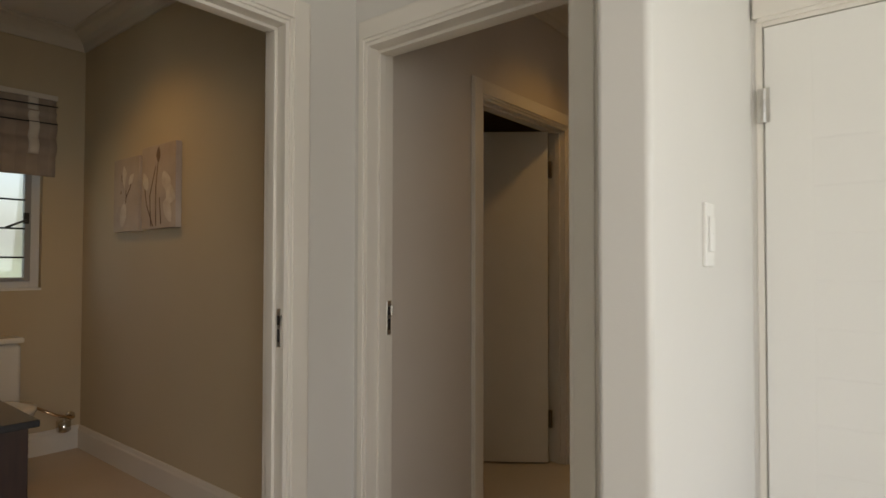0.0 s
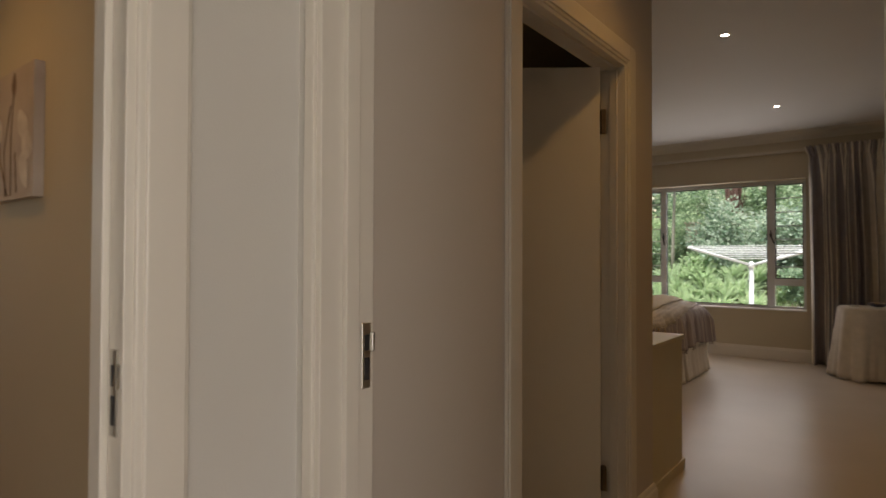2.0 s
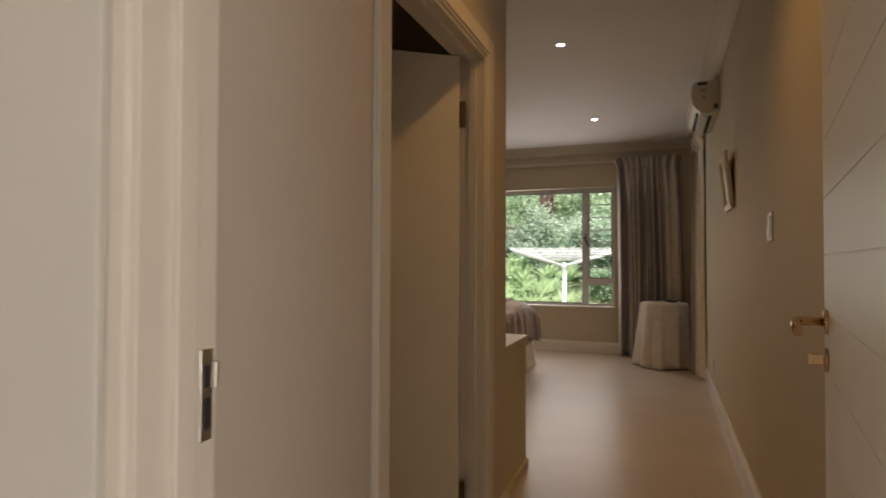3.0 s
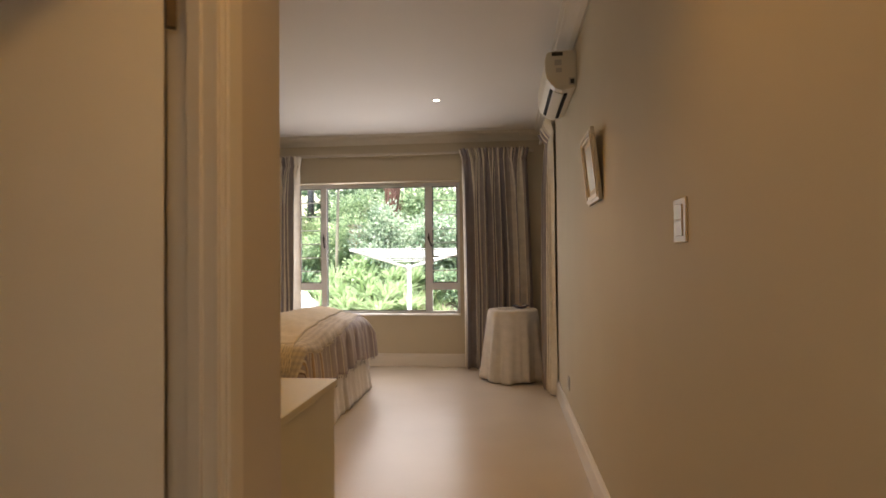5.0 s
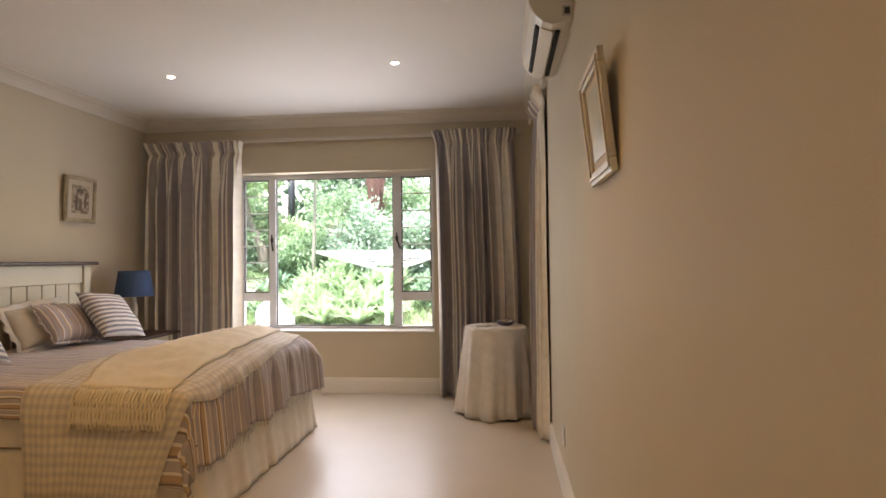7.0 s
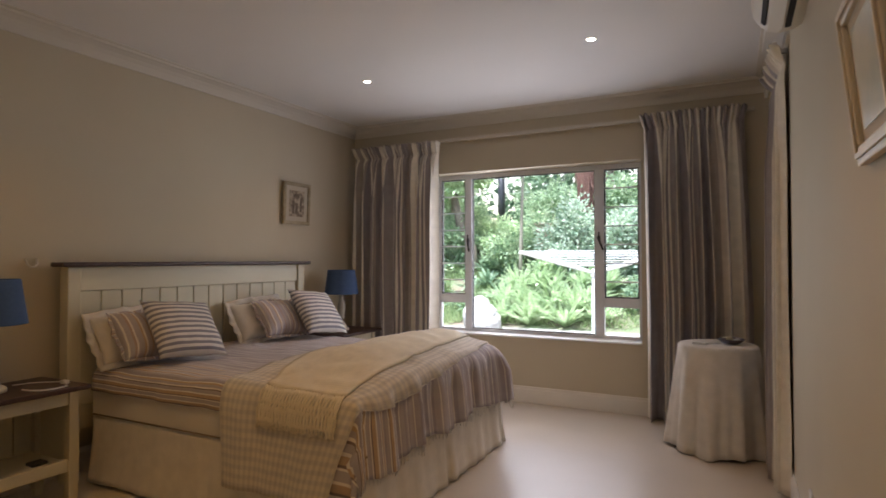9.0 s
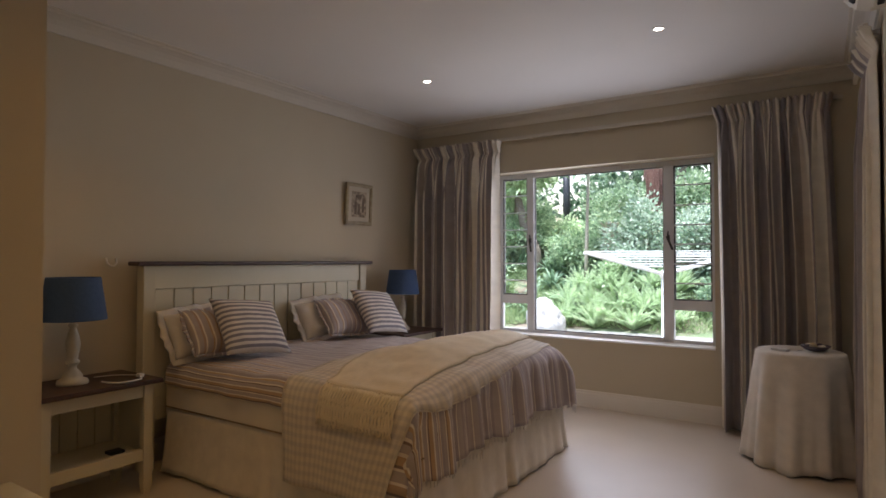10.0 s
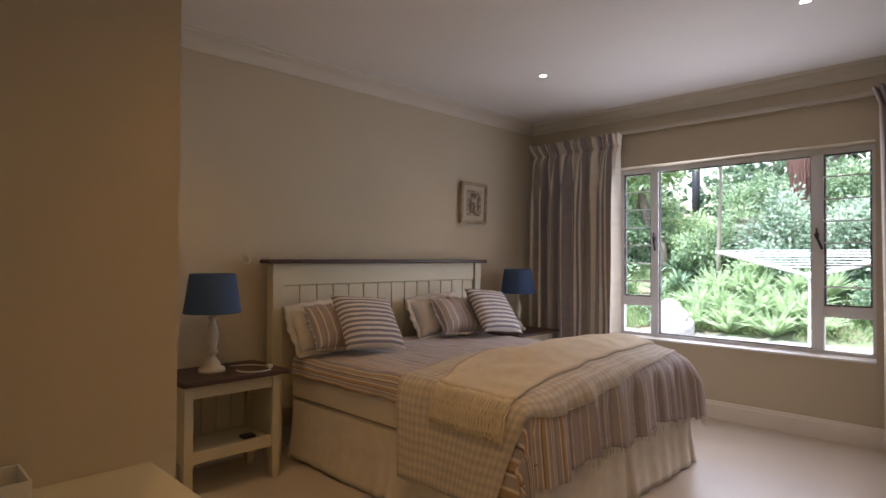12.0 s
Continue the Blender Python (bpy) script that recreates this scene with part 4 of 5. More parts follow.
na = bedside((-4.335, 7.10, 0))
copy_thing(na, pose(-4.335, 9.99, 0))


def table_lamp(at):
    l = thing("table_lamp", "blue fabric table lamp on a turned cream base", "lamp", at, group="bedside lamps")
    part("base", lathe([(0.074, 0), (0.076, 0.012), (0.07, 0.025), (0.05, 0.034), (0.046, 0.05), (0.036, 0.066), (0.02, 0.085), (0.018, 0.1), (0.032, 0.112), (0.034, 0.122), (0.024, 0.132), (0.026, 0.15), (0.034, 0.19), (0.036, 0.22), (0.028, 0.26), (0.018, 0.29), (0.016, 0.305), (0.026, 0.313), (0.02, 0.325), (0.012, 0.33)], 28), LAMPBASE, l)
    part("socket", lathe([(0.014, 0.33), (0.014, 0.42)], 14), PLASTIC, l)
    n = 40
    rows = [[(r * math.cos(2 * math.pi * k / n), r * math.sin(2 * math.pi * k / n), z) for k in range(n)] for r, z in ((0.160, 0.345), (0.160, 0.352), (0.1285, 0.568), (0.127, 0.575))]
    thicken(part("shade", sheet(rows, True, lambda i, j: (j * 0.02, i * 0.1)), BLUESHADE, l, "blue tapered fabric shade"), 0.003)
    bm = tube([(-0.127, 0, 0.56), (0.127, 0, 0.56)], 0.002, 6)
    box(bm, -0.003, -0.127, 0.558, 0.003, 0.127, 0.562)
    part("shade_ring", bm, METAL, l)
    return l


la = table_lamp((-4.36, 7.045, 0.65))
copy_thing(la, pose(-4.37, 9.99, 0.65))
cable = thing("charger_cable", "white cable with a plug lying on the bedside table", "cable", (-4.335, 7.10, 0.65))
pts = [Vector((0.07, 0.05, 0.006)), Vector((0.12, 0.06, 0.004)), Vector((0.175, 0.09, 0.004)), Vector((0.19, 0.15, 0.004)), Vector((0.17, 0.215, 0.004)), Vector((0.09, 0.25, 0.008))]
part("lead", tube(pts, 0.0048, 8), PLASTIC, cable)
part("lead", tube([Vector((0.09, 0.25, 0.006)), Vector((0.03, 0.26, 0.004)), Vector((-0.03, 0.22, 0.004)), Vector((-0.08, 0.17, 0.004)), Vector((-0.10, 0.09, 0.004))], 0.003, 8), PLASTIC, cable)
bm = bmesh.new()
box(bm, 0.075, 0.232, 0.0005, 0.115, 0.265, 0.022, 0.006)
part("plug", bm, PLASTIC, cable)
bm = bmesh.new()
box(bm, -4.31, 7.19, 0.2445, -4.24, 7.27, 0.262, 0.006)
tagged(mesh("phone_charger", bm, DARKMETAL), "small black charger lying on the bedside shelf", "charger")
hook = thing("wall_hook", "small pale curved hook fixed to the wall", "hook", (WEST, 7.39, 1.30))
part("hook", tube([(0.004, -0.03, 0.03), (0.018, -0.028, 0.0), (0.022, -0.012, -0.018), (0.022, 0.012, -0.018), (0.018, 0.028, 0.0), (0.004, 0.03, 0.03)], 0.006, 8), TRIM, hook)

# ---- pictures and wall fittings ----


def framed(name, label, w, h, bar, deep, mat, m, art):
    """A framed picture in its own x (width), z (height) plane, its face to local -y; art(parent) adds what it shows."""
    p = thing(name, label, "picture")
    for x0, x1, z0, z1 in ((0, w, h - bar, h), (0, w, 0, bar), (0, bar, bar, h - bar), (w - bar, w, bar, h - bar)):
        bm = bmesh.new()
        box(bm, x0, -deep, z0, x1, 0, z1, 0.004)
        horizontal = x1 - x0 > z1 - z0
        k = bar * 0.35
        if horizontal:
            box(bm, x0 + k, -deep - 0.006, z0 + k, x1 - k, -deep, z1 - k, 0.002)
        else:
            box(bm, x0 + k, -deep - 0.006, z0 - k, x1 - k, -deep, z1 + k, 0.002)
        part("frame", bm, mat, p)
    bm = bmesh.new()
    box(bm, bar, -deep * 0.45, bar, w - bar, -0.002, h - bar)
    part("mount", bm, MAT, p)
    art(p)
    p.matrix_world = m
    return p


SEPIA = material("sepia_print", (0.15, 0.11, 0.07), 0.6, (0.46, 0.38, 0.27), 26, amount=0.25)
PRINT = material("blue_green_print", (0.48, 0.56, 0.57), 0.25, (0.70, 0.72, 0.66), 5, amount=0.3)
DARKPRINT = material("dark_sepia", (0.09, 0.065, 0.04), 0.6, (0.16, 0.12, 0.08), 30)


def sepia(p):
    bm = bmesh.new()
    box(bm, 0.082, -0.0125, 0.075, 0.283, -0.0105, 0.315)
    part("print", bm, SEPIA, p, "sepia print of blurred upright shapes")
    for x, z, a, b in ((0.12, 0.10, 0.03, 0.12), (0.165, 0.10, 0.03, 0.10), (0.225, 0.12, 0.025, 0.13), (0.13, 0.255, 0.08, 0.03)):
        bm = bmesh.new()
        box(bm, x, -0.0135, z, x + a, -0.0126, z + b, 0.0004, 1)
        part("print_shape", bm, DARKPRINT, p)


framed("picture", "small sepia print in a dull gilt frame", 0.365, 0.39, 0.034, 0.022, GILT, pose(WEST + 0.012, 9.468, 1.65, 2.5, 0, 90), sepia)


def seaside(p):
    bm = bmesh.new()
    box(bm, 0.075, -0.0115, 0.07, 0.295, -0.0095, 0.285)
    part("print", bm, PRINT, p, "pale blue-green landscape print")


framed("picture", "blue-green print in a broad pale wooden frame", 0.37, 0.355, 0.042, 0.02, PALEFRAME, pose(EAST - 0.002, 7.04, 1.53, 6.0, 0, -90), seaside)


def switch_plate(label, m, rows):
    s = thing("light_switch", label, "light switch")
    bm = bmesh.new()
    box(bm, -0.054, -0.006, -0.06, 0.054, 0, 0.06, 0.003)
    part("plate", bm, IVORY, s)
    for x, z, a, b in rows:
        bm = bmesh.new()
        box(bm, x - a, -0.009, z - b, x + a, -0.006, z + b, 0.002)
        part("rocker", bm, IVORY, s)
    s.matrix_world = m
    return s


switch_plate("ivory plastic double light switch on the passage wall", pose(EAST, 5.45, 1.345, 0, 0, -90), [(0, 0.022, 0.03, 0.0205), (0, -0.022, 0.03, 0.0205)])
hs = thing("light_switch", "tall white plastic light switch on the hall wall", "light switch")
bm = bmesh.new()
box(bm, -0.035, -0.011, -0.075, 0.035, 0, 0.075, 0.004)
part("plate", bm, PLASTIC, hs)
bm = bmesh.new()
box(bm, -0.022, -0.016, -0.04, 0.022, -0.011, 0.042, 0.003)
rock = part("rocker", bm, PLASTIC, hs)
part("indicator", lathe([(0.004, 0.0), (0.003, 0.002)], 10), PLASTIC, rock).matrix_local = pose(0, -0.0158, 0.004, 90, 0, 0)
hs.matrix_world = pose(-0.5305, 3.265, 1.288, 0, 0, 90.8)
so = thing("wall_socket", "white plastic blank socket plate low on the wall", "socket")
bm = bmesh.new()
box(bm, -0.035, -0.008, -0.05, 0.035, 0, 0.05, 0.004)
part("plate", bm, PLASTIC, so)
bm = bmesh.new()
box(bm, -0.018, -0.011, -0.018, 0.018, -0.008, 0.018, 0.002)
part("cover", bm, PLASTIC, so)
so.matrix_world = pose(EAST, 8.3, 0.31, 0, 0, -90)

# ---- air conditioner ----
ac = thing("air_conditioner", "white wall-mounted air conditioner unit above the passage wall", "air conditioner", (EAST, 7.63, 2.335))
prof = [(0, 0.03), (-0.03, 0.012), (-0.09, 0.0), (-0.135, 0.018), (-0.165, 0.05), (-0.188, 0.09), (-0.197, 0.14), (-0.197, 0.23), (-0.185, 0.27), (-0.15, 0.285), (0, 0.285)]
bm = bmesh.new()
ends = [[bm.verts.new((x, y, z * 0.9)) for x, z in prof] for y in (0.0, 0.82)]
for k in range(len(prof)):
    j = (k + 1) % len(prof)
    bm.faces.new((ends[0][k], ends[1][k], ends[1][j], ends[0][j]))
bm.faces.new(ends[0][::-1])
bm.faces.new(ends[1])
bmesh.ops.recalc_face_normals(bm, faces=bm.faces)
bmesh.ops.bevel(bm, geom=[e for e in bm.edges if abs(e.verts[0].co.y - e.verts[1].co.y) < 0.01], offset=0.004, segments=2, affect="EDGES")
part("housing", bm, ACWHITE, ac)
# black strips on the housing give the shade inside its air outlet slots
for x, z, s in ((-0.060, 0.003, -8), (-0.152, 0.030, 44)):
    bm = bmesh.new()
    box(bm, -0.011, 0.09, -0.006, 0.011, 0.74, 0.003, 0, 1, pose(x, 0, z - 0.002, 0, s, 0))
    part("slot_shade", bm, SHADOWGAP, ac, "black strip standing in for the shade of an air outlet slot")
bm = bmesh.new()
box(bm, -0.03, 0.08, -0.006, 0.03, 0.75, -0.002, 0.001, 1, pose(-0.107, 0, 0.006, 0, 22, 0))
part("louvre", bm, ACWHITE, ac)
for x, z, a, b, mat in ((-0.12, 0.235, 0.035, 0.012, DARKMETAL), (-0.115, 0.18, 0.022, 0.018, STICKER), (-0.11, 0.13, 0.018, 0.014, STICKER), (-0.028, 0.055, 0.02, 0.024, STICKER), (-0.026, 0.055, 0.012, 0.015, DARKMETAL)):
    bm = bmesh.new()
    e = 0.0012 if mat is STICKER else 0.002
    box(bm, x - a, -e, z - b, x + a, 0.001, z + b)
    part("sticker", bm, mat, ac)

# ---- round table ----
rt = thing("round_table", "small round table hidden under a white floor-length cloth", "table", (-1.105, 9.965, 0))
part("tabletop", lathe([(0.245, 0.70), (0.25, 0.706), (0.25, 0.72), (0.245, 0.724)], 40), DARKWOOD, rt)
part("pedestal", lathe([(0.14, 0), (0.13, 0.03), (0.03, 0.06), (0.03, 0.70)], 16), DARKWOOD, rt)
cl = thing("tablecloth", "white linen tablecloth falling in folds over a round table", "tablecloth", (-1.105, 9.965, 0))
rows, n = [], 220
prof = [(0.02, 0.7275), (0.12, 0.7275), (0.22, 0.7275), (0.243, 0.727), (0.254, 0.72), (0.258, 0.705)] + [(0.258 + 0.058 * (k / 14) ** 0.9, 0.705 - 0.693 * k / 14) for k in range(1, 15)]
for i, (r, z) in enumerate(prof):
    row = []
    for k in range(n):
        a = 2 * math.pi * k / n
        f = max(0.0, (0.70 - z) / 0.7)
        g = 11 * a + 1.5 * math.sin(2 * a + 1) + 0.9 * math.sin(3 * a) + 0.5 * f
        wave = (0.5 + 0.5 * math.cos(g)) ** 1.4 - 0.45 + 0.22 * math.sin(5 * a + 2.2 + f) + 0.18 * math.sin(23 * a + 2 * f) * f
        q = r + 0.052 * f ** 0.8 * wave
        row.append((q * math.cos(a), q * math.sin(a), z + (0.010 * math.sin(4 * a) * f if i > 8 else 0)))
    rows.append(row)
thicken(part("cloth", sheet(rows, True, lambda i, j: (j * 0.0076, i * 0.05)), WHITECLOTH, cl), 0.003)
bowl = thing("dish", "dark grey ceramic dish holding small pale objects", "dish", (-1.02, 9.98, 0.731))
part("bowl", lathe([(0.03, 0), (0.055, 0.006), (0.085, 0.03), (0.088, 0.036), (0.082, 0.033), (0.052, 0.012), (0.01, 0.01)], 28), BOWLGREY, bowl)
for k in range(7):
    a = k * 0.9
    bm = bmesh.new()
    bmesh.ops.create_icosphere(bm, subdivisions=2, radius=0.014 + 0.003 * (k % 3))
    bm.transform(Matrix.Translation((0.042 * math.cos(a), 0.042 * math.sin(a), 0.031 + 0.004 * (k % 2))) @ Matrix.Diagonal((1.2, 1, 0.8, 1)))
    part("pebble", bm, (CERAMIC, BOWLGREY, GILT)[k % 3], bowl)
bm = bmesh.new()
box(bm, -0.025, -0.05, 0, 0.025, 0.05, 0.016, 0.005)
rem = mesh("remote_control", bm, PLASTIC)
rem.matrix_world = pose(-1.21, 9.88, 0.7305, 0, 0, 65)
tagged(rem, "small white remote control on the tablecloth", "remote control")

# ---- dressing unit in the niche ----
dr = thing("dressing_table", "cream built-in dressing unit standing in a wall niche", "dressing table", (NX, 5.40, 0))
bm = bmesh.new()
box(bm, 0.0, 0.002, 0.745, 0.795, 0.735, 0.772, 0.004)
part("top", bm, CREAM, dr)
bm = bmesh.new()
box(bm, 0.765, 0.004, 0.0, 0.785, 0.72, 0.7445, 0.003)
part("side_panel", bm, CREAM, dr)
bm = bmesh.new()
box(bm, 0.785, 0.06, 0.0, 0.797, 0.722, 0.06, 0.004)
box(bm, 0.77, 0.7225, 0.0, 0.797, 0.734, 0.06, 0.004)
part("plinth", bm, CREAM, dr)
for k in range(3):
    bm = bmesh.new()
    box(bm, 0.022, 0.70, 0.07 + 0.225 * k, 0.762, 0.72, 0.285 + 0.225 * k, 0.004)
    part("drawer_front", bm, CREAM, dr)
bm = bmesh.new()
box(bm, 0.0, 0.004, 0.0, 0.02, 0.72, 0.7445)
part("side_panel", bm, CREAM, dr)
cb = thing("storage_box", "pale translucent plastic box on the dressing unit", "box", (-2.56, 5.72, 0.772))
bm = bmesh.new()
for q in ((-0.07, -0.12, 0.07, -0.115), (-0.07, 0.115, 0.07, 0.12), (-0.07, -0.115, -0.065, 0.115), (0.065, -0.115, 0.07, 0.115)):
    box(bm, q[0], q[1], 0, q[2], q[3], 0.07)
box(bm, -0.065, -0.115, 0, 0.065, 0.115, 0.004)
part("tray", bm, PLASTIC, cb)

# ---- recessed ceiling lights ----
for x, y, power in SPOTS:
    d = thing("downlight", "small round recessed ceiling spotlight, switched on", "ceiling light", (x, y, H), group="recessed ceiling lights")
    part("rim", lathe([(0.026, -0.0015), (0.027, -0.004), (0.038, -0.005), (0.040, -0.001), (0.040, 0.0)], 28), PLASTIC, d)
    part("bulb", lathe([(0.001, -0.0022), (0.025, -0.002), (0.025, 0.0)], 24), BULB, d, "glowing warm bulb")

# ---- bathroom ----
CANVAS = material("canvas_print", (0.40, 0.31, 0.24), 0.7, (0.56, 0.48, 0.41), 4, 0.2, 300)
STEM = material("painted_stem", (0.15, 0.09, 0.055), 0.7, (0.22, 0.14, 0.09), 30)
PETAL = material("painted_petal", (0.72, 0.66, 0.58), 0.7, (0.50, 0.42, 0.35), 16)
SHADEPETAL = material("painted_shaded_petal", (0.42, 0.34, 0.29), 0.7, (0.52, 0.44, 0.38), 18)


def canvas(x0, x1, z0, z1, stems, petals):
    """A stretched canvas; stems are lines of (across, up) shares, petals are (across, up, half width, half height, turn, mat)."""
    c = thing("canvas", "unframed canvas with pale painted lilies on brown", "painting", (x0, 3.32, z0), group="pair of flower canvases")
    w, h = x1 - x0, z1 - z0
    bm = bmesh.new()
    box(bm, 0, -0.032, 0, w, 0, h, 0.002)
    part("canvas", bm, CANVAS, c)
    for line in stems:
        bm = tube([(a * w, 0, b * h) for a, b in line], 0.0042, 6)
        bm.transform(Matrix.Translation((0, -0.0335, 0)) @ Matrix.Diagonal((1, 0.25, 1, 1)))
        part("stem", bm, STEM, c)
    for k, (a, b, rx, rz, turn, mat) in enumerate(petals):
        bm = bmesh.new()
        bmesh.ops.create_icosphere(bm, subdivisions=3, radius=1.0)
        for v in bm.verts:
            v.co.x *= (1 - 0.55 * max(0.0, v.co.z) ** 1.5) * (1 + 0.12 * noise.noise((v.co.z * 3, k, 2)))
        bm.transform(pose(a * w, -0.0325 - 0.0006 * k, b * h, 0, turn, 0) @ Matrix.Diagonal((rx * w, 0.0022, rz * h, 1)))
        part("petal", bm, mat, c)


canvas(-3.89, -3.555, 1.40, 1.83, [[(0.45, 0.30), (0.52, 0.45), (0.50, 0.62)], [(0.30, 0.52), (0.36, 0.64), (0.33, 0.78)], [(0.50, 0.45), (0.66, 0.58), (0.72, 0.66)]],
       [(0.28, 0.20, 0.22, 0.15, 60, SHADEPETAL), (0.40, 0.24, 0.13, 0.19, 20, PETAL), (0.46, 0.74, 0.10, 0.16, -12, PETAL), (0.58, 0.70, 0.09, 0.15, 24, SHADEPETAL), (0.72, 0.70, 0.07, 0.10, 50, PETAL), (0.34, 0.64, 0.06, 0.14, -30, SHADEPETAL)])
canvas(-3.52, -3.13, 1.405, 1.86, [[(0.30, 0.03), (0.26, 0.40), (0.45, 0.78)], [(0.45, 0.03), (0.44, 0.50), (0.50, 0.80)], [(0.60, 0.05), (0.55, 0.35), (0.72, 0.45)], [(0.36, 0.03), (0.16, 0.30), (0.10, 0.52)]],
       [(0.50, 0.88, 0.06, 0.10, 8, STEM), (0.44, 0.80, 0.05, 0.09, -20, SHADEPETAL), (0.76, 0.52, 0.20, 0.10, 62, PETAL), (0.86, 0.38, 0.13, 0.13, 110, PETAL), (0.66, 0.40, 0.09, 0.12, -30, SHADEPETAL), (0.80, 0.20, 0.10, 0.16, 150, PETAL), (0.14, 0.58, 0.08, 0.12, -25, PETAL)])
van = thing("vanity", "dark wooden vanity cabinet with a glossy stone top", "vanity unit", (-3.05, 2.2, 0))
bm = bmesh.new()
box(bm, -0.28, -0.42, 0.03, 0.2, 0.38, 0.575, 0.004)
part("cabinet", bm, DARKWOOD, van)
bm = bmesh.new()
box(bm, -0.3, -0.45, 0.576, 0.23, 0.41, 0.605, 0.006, 3)
part("top", bm, STONE, van, "dark glossy stone top")
wc = thing("toilet", "white ceramic toilet against the bathroom window wall", "toilet", (BX, 2.74, 0))
bm = bmesh.new()
box(bm, 0.01, -0.2, 0.38, 0.19, 0.2, 0.74, 0.03, 4)
part("cistern", bm, CERAMIC, wc)
bm = bmesh.new()
box(bm, 0.005, -0.21, 0.741, 0.2, 0.21, 0.775, 0.012, 3)
part("cistern_lid", bm, CERAMIC, wc)
bm = lathe([(0.11, 0), (0.12, 0.03), (0.1, 0.14), (0.15, 0.32), (0.19, 0.38), (0.185, 0.40)], 28)
bm.transform(Matrix.Translation((0.42, 0, 0)) @ Matrix.Diagonal((1.25, 1, 1, 1)))
part("bowl", bm, CERAMIC, wc)
bm = lathe([(0.2, 0.401), (0.2, 0.42), (0.15, 0.425)], 28)
bm.transform(Matrix.Translation((0.42, 0, 0)) @ Matrix.Diagonal((1.25, 1, 1, 1)))
part("seat", bm, CERAMIC, wc)
bh = thing("toilet_roll_holder", "chrome toilet roll holder on the bathroom wall", "roll holder", (BX, 3.22, 0.22))
part("bracket", lathe([(0.028, 0), (0.028, 0.008), (0.02, 0.012)], 20), CHROME, bh).matrix_local = pose(0, 0.04, 0.0, 0, 90, 0)
part("arm", tube([(0.008, 0.04, 0), (0.06, 0.04, 0.0), (0.075, 0.025, 0.0), (0.075, -0.06, 0.03), (0.075, -0.17, 0.1)], 0.009, 10), BRASS, bh)
part("cup", lathe([(0.03, -0.05), (0.04, -0.04), (0.042, 0.02), (0.036, 0.02), (0.034, -0.03)], 20, (0.075, -0.02, -0.03)), CHROME, bh)
part("arm", tube([(0.036, -0.02, -0.02), (0.01, 0.02, -0.01), (0.0, 0.035, 0.0)], 0.006, 8), CHROME, bh)
bl = thing("roman_blind", "raised beige roman blind with pale bands and dark piping", "blind", (BX + 0.012, 2.15, 1.765))
rows = []
for i in range(37):
    z = 0.50 - 0.50 * i / 36
    fold = 0.03 * abs(math.sin(math.pi * i / 9)) if 6 < i < 27 else 0.0
    rows.append([(0.012 + fold + 0.004 * math.sin(j * 0.7), 1.0 * j / 24 * 0.995, z - 0.02 * math.sin(math.pi * j / 24) * (0.6 if 8 < i < 28 else 0.1)) for j in range(25)])
thicken(part("cloth", sheet(rows, uv=lambda i, j: (j * 0.0417, i * 0.0139)), BLINDCLOTH, bl), 0.004)
for y in (0.10, 0.84):
    rows = [[(0.0165 + (0.03 * abs(math.sin(math.pi * i / 9)) if 6 < i < 27 else 0.0) + 0.004 * math.sin(y * 16.8), y + 0.055 * j / 4, 0.50 - 0.50 * i / 36 - 0.006) for j in range(5)] for i in range(27)]
    thicken(part("braid", sheet(rows, uv=lambda i, j: (j * 0.01, i * 0.0139)), WHITECLOTH, bl, "pale woven band"), 0.002)
for z in (0.335, 0.445):
    part("piping", tube([(0.040, 0.0, z), (0.044, 0.25, z - 0.008), (0.044, 0.5, z - 0.011), (0.044, 0.75, z - 0.008), (0.040, 0.995, z)], 0.005, 6), DARKMETAL, bl, "dark piped fold edge")
bm = bmesh.new()
box(bm, -0.01, 0.0, 0.49, 0.03, 1.0, 0.52, 0.003)
part("head_rail", bm, TRIM, bl)

# ---- garden ----


def leafy(name, dark, light, rough=0.45, through=0.45):
    m = bpy.data.materials.new(name)
    m.use_nodes = True
    t = m.node_tree
    b = t.nodes["Principled BSDF"]
    b.inputs["Roughness"].default_value = rough
    g = t.nodes.new("ShaderNodeNewGeometry")
    r = t.nodes.new("ShaderNodeValToRGB")
    r.color_ramp.elements[0].color, r.color_ramp.elements[1].color = (*dark, 1), (*light, 1)
    tr, mx = t.nodes.new("ShaderNodeBsdfTranslucent"), t.nodes.new("ShaderNodeMixShader")
    mx.inputs["Fac"].default_value = through
    t.links.new(g.outputs["Random Per Island"], r.inputs["Fac"])
    t.links.new(r.outputs["Color"], b.inputs["Base Color"])
    t.links.new(r.outputs["Color"], tr.inputs["Color"])
    t.links.new(b.outputs["BSDF"], mx.inputs[1])
    t.links.new(tr.outputs["BSDF"], mx.inputs[2])
    t.links.new(mx.outputs["Shader"], t.nodes["Material Output"].inputs["Surface"])
    return m


LEAF = leafy("shrub_leaf", (0.15, 0.26, 0.13), (0.52, 0.63, 0.40))
PALELEAF = leafy("variegated_leaf", (0.18, 0.30, 0.18), (0.66, 0.73, 0.60))
DARKLEAF = leafy("tree_leaf", (0.06, 0.12, 0.07), (0.24, 0.34, 0.20))
FERN = leafy("fern_leaf", (0.28, 0.42, 0.21), (0.67, 0.77, 0.49))
STRAP = leafy("strap_leaf", (0.15, 0.25, 0.15), (0.44, 0.56, 0.37))
GRASSM = leafy("grass_blade", (0.20, 0.30, 0.12), (0.52, 0.62, 0.34))
BARK = material("bark", (0.16, 0.12, 0.09), 0.85, (0.28, 0.22, 0.17), 18, 0.8, 60)
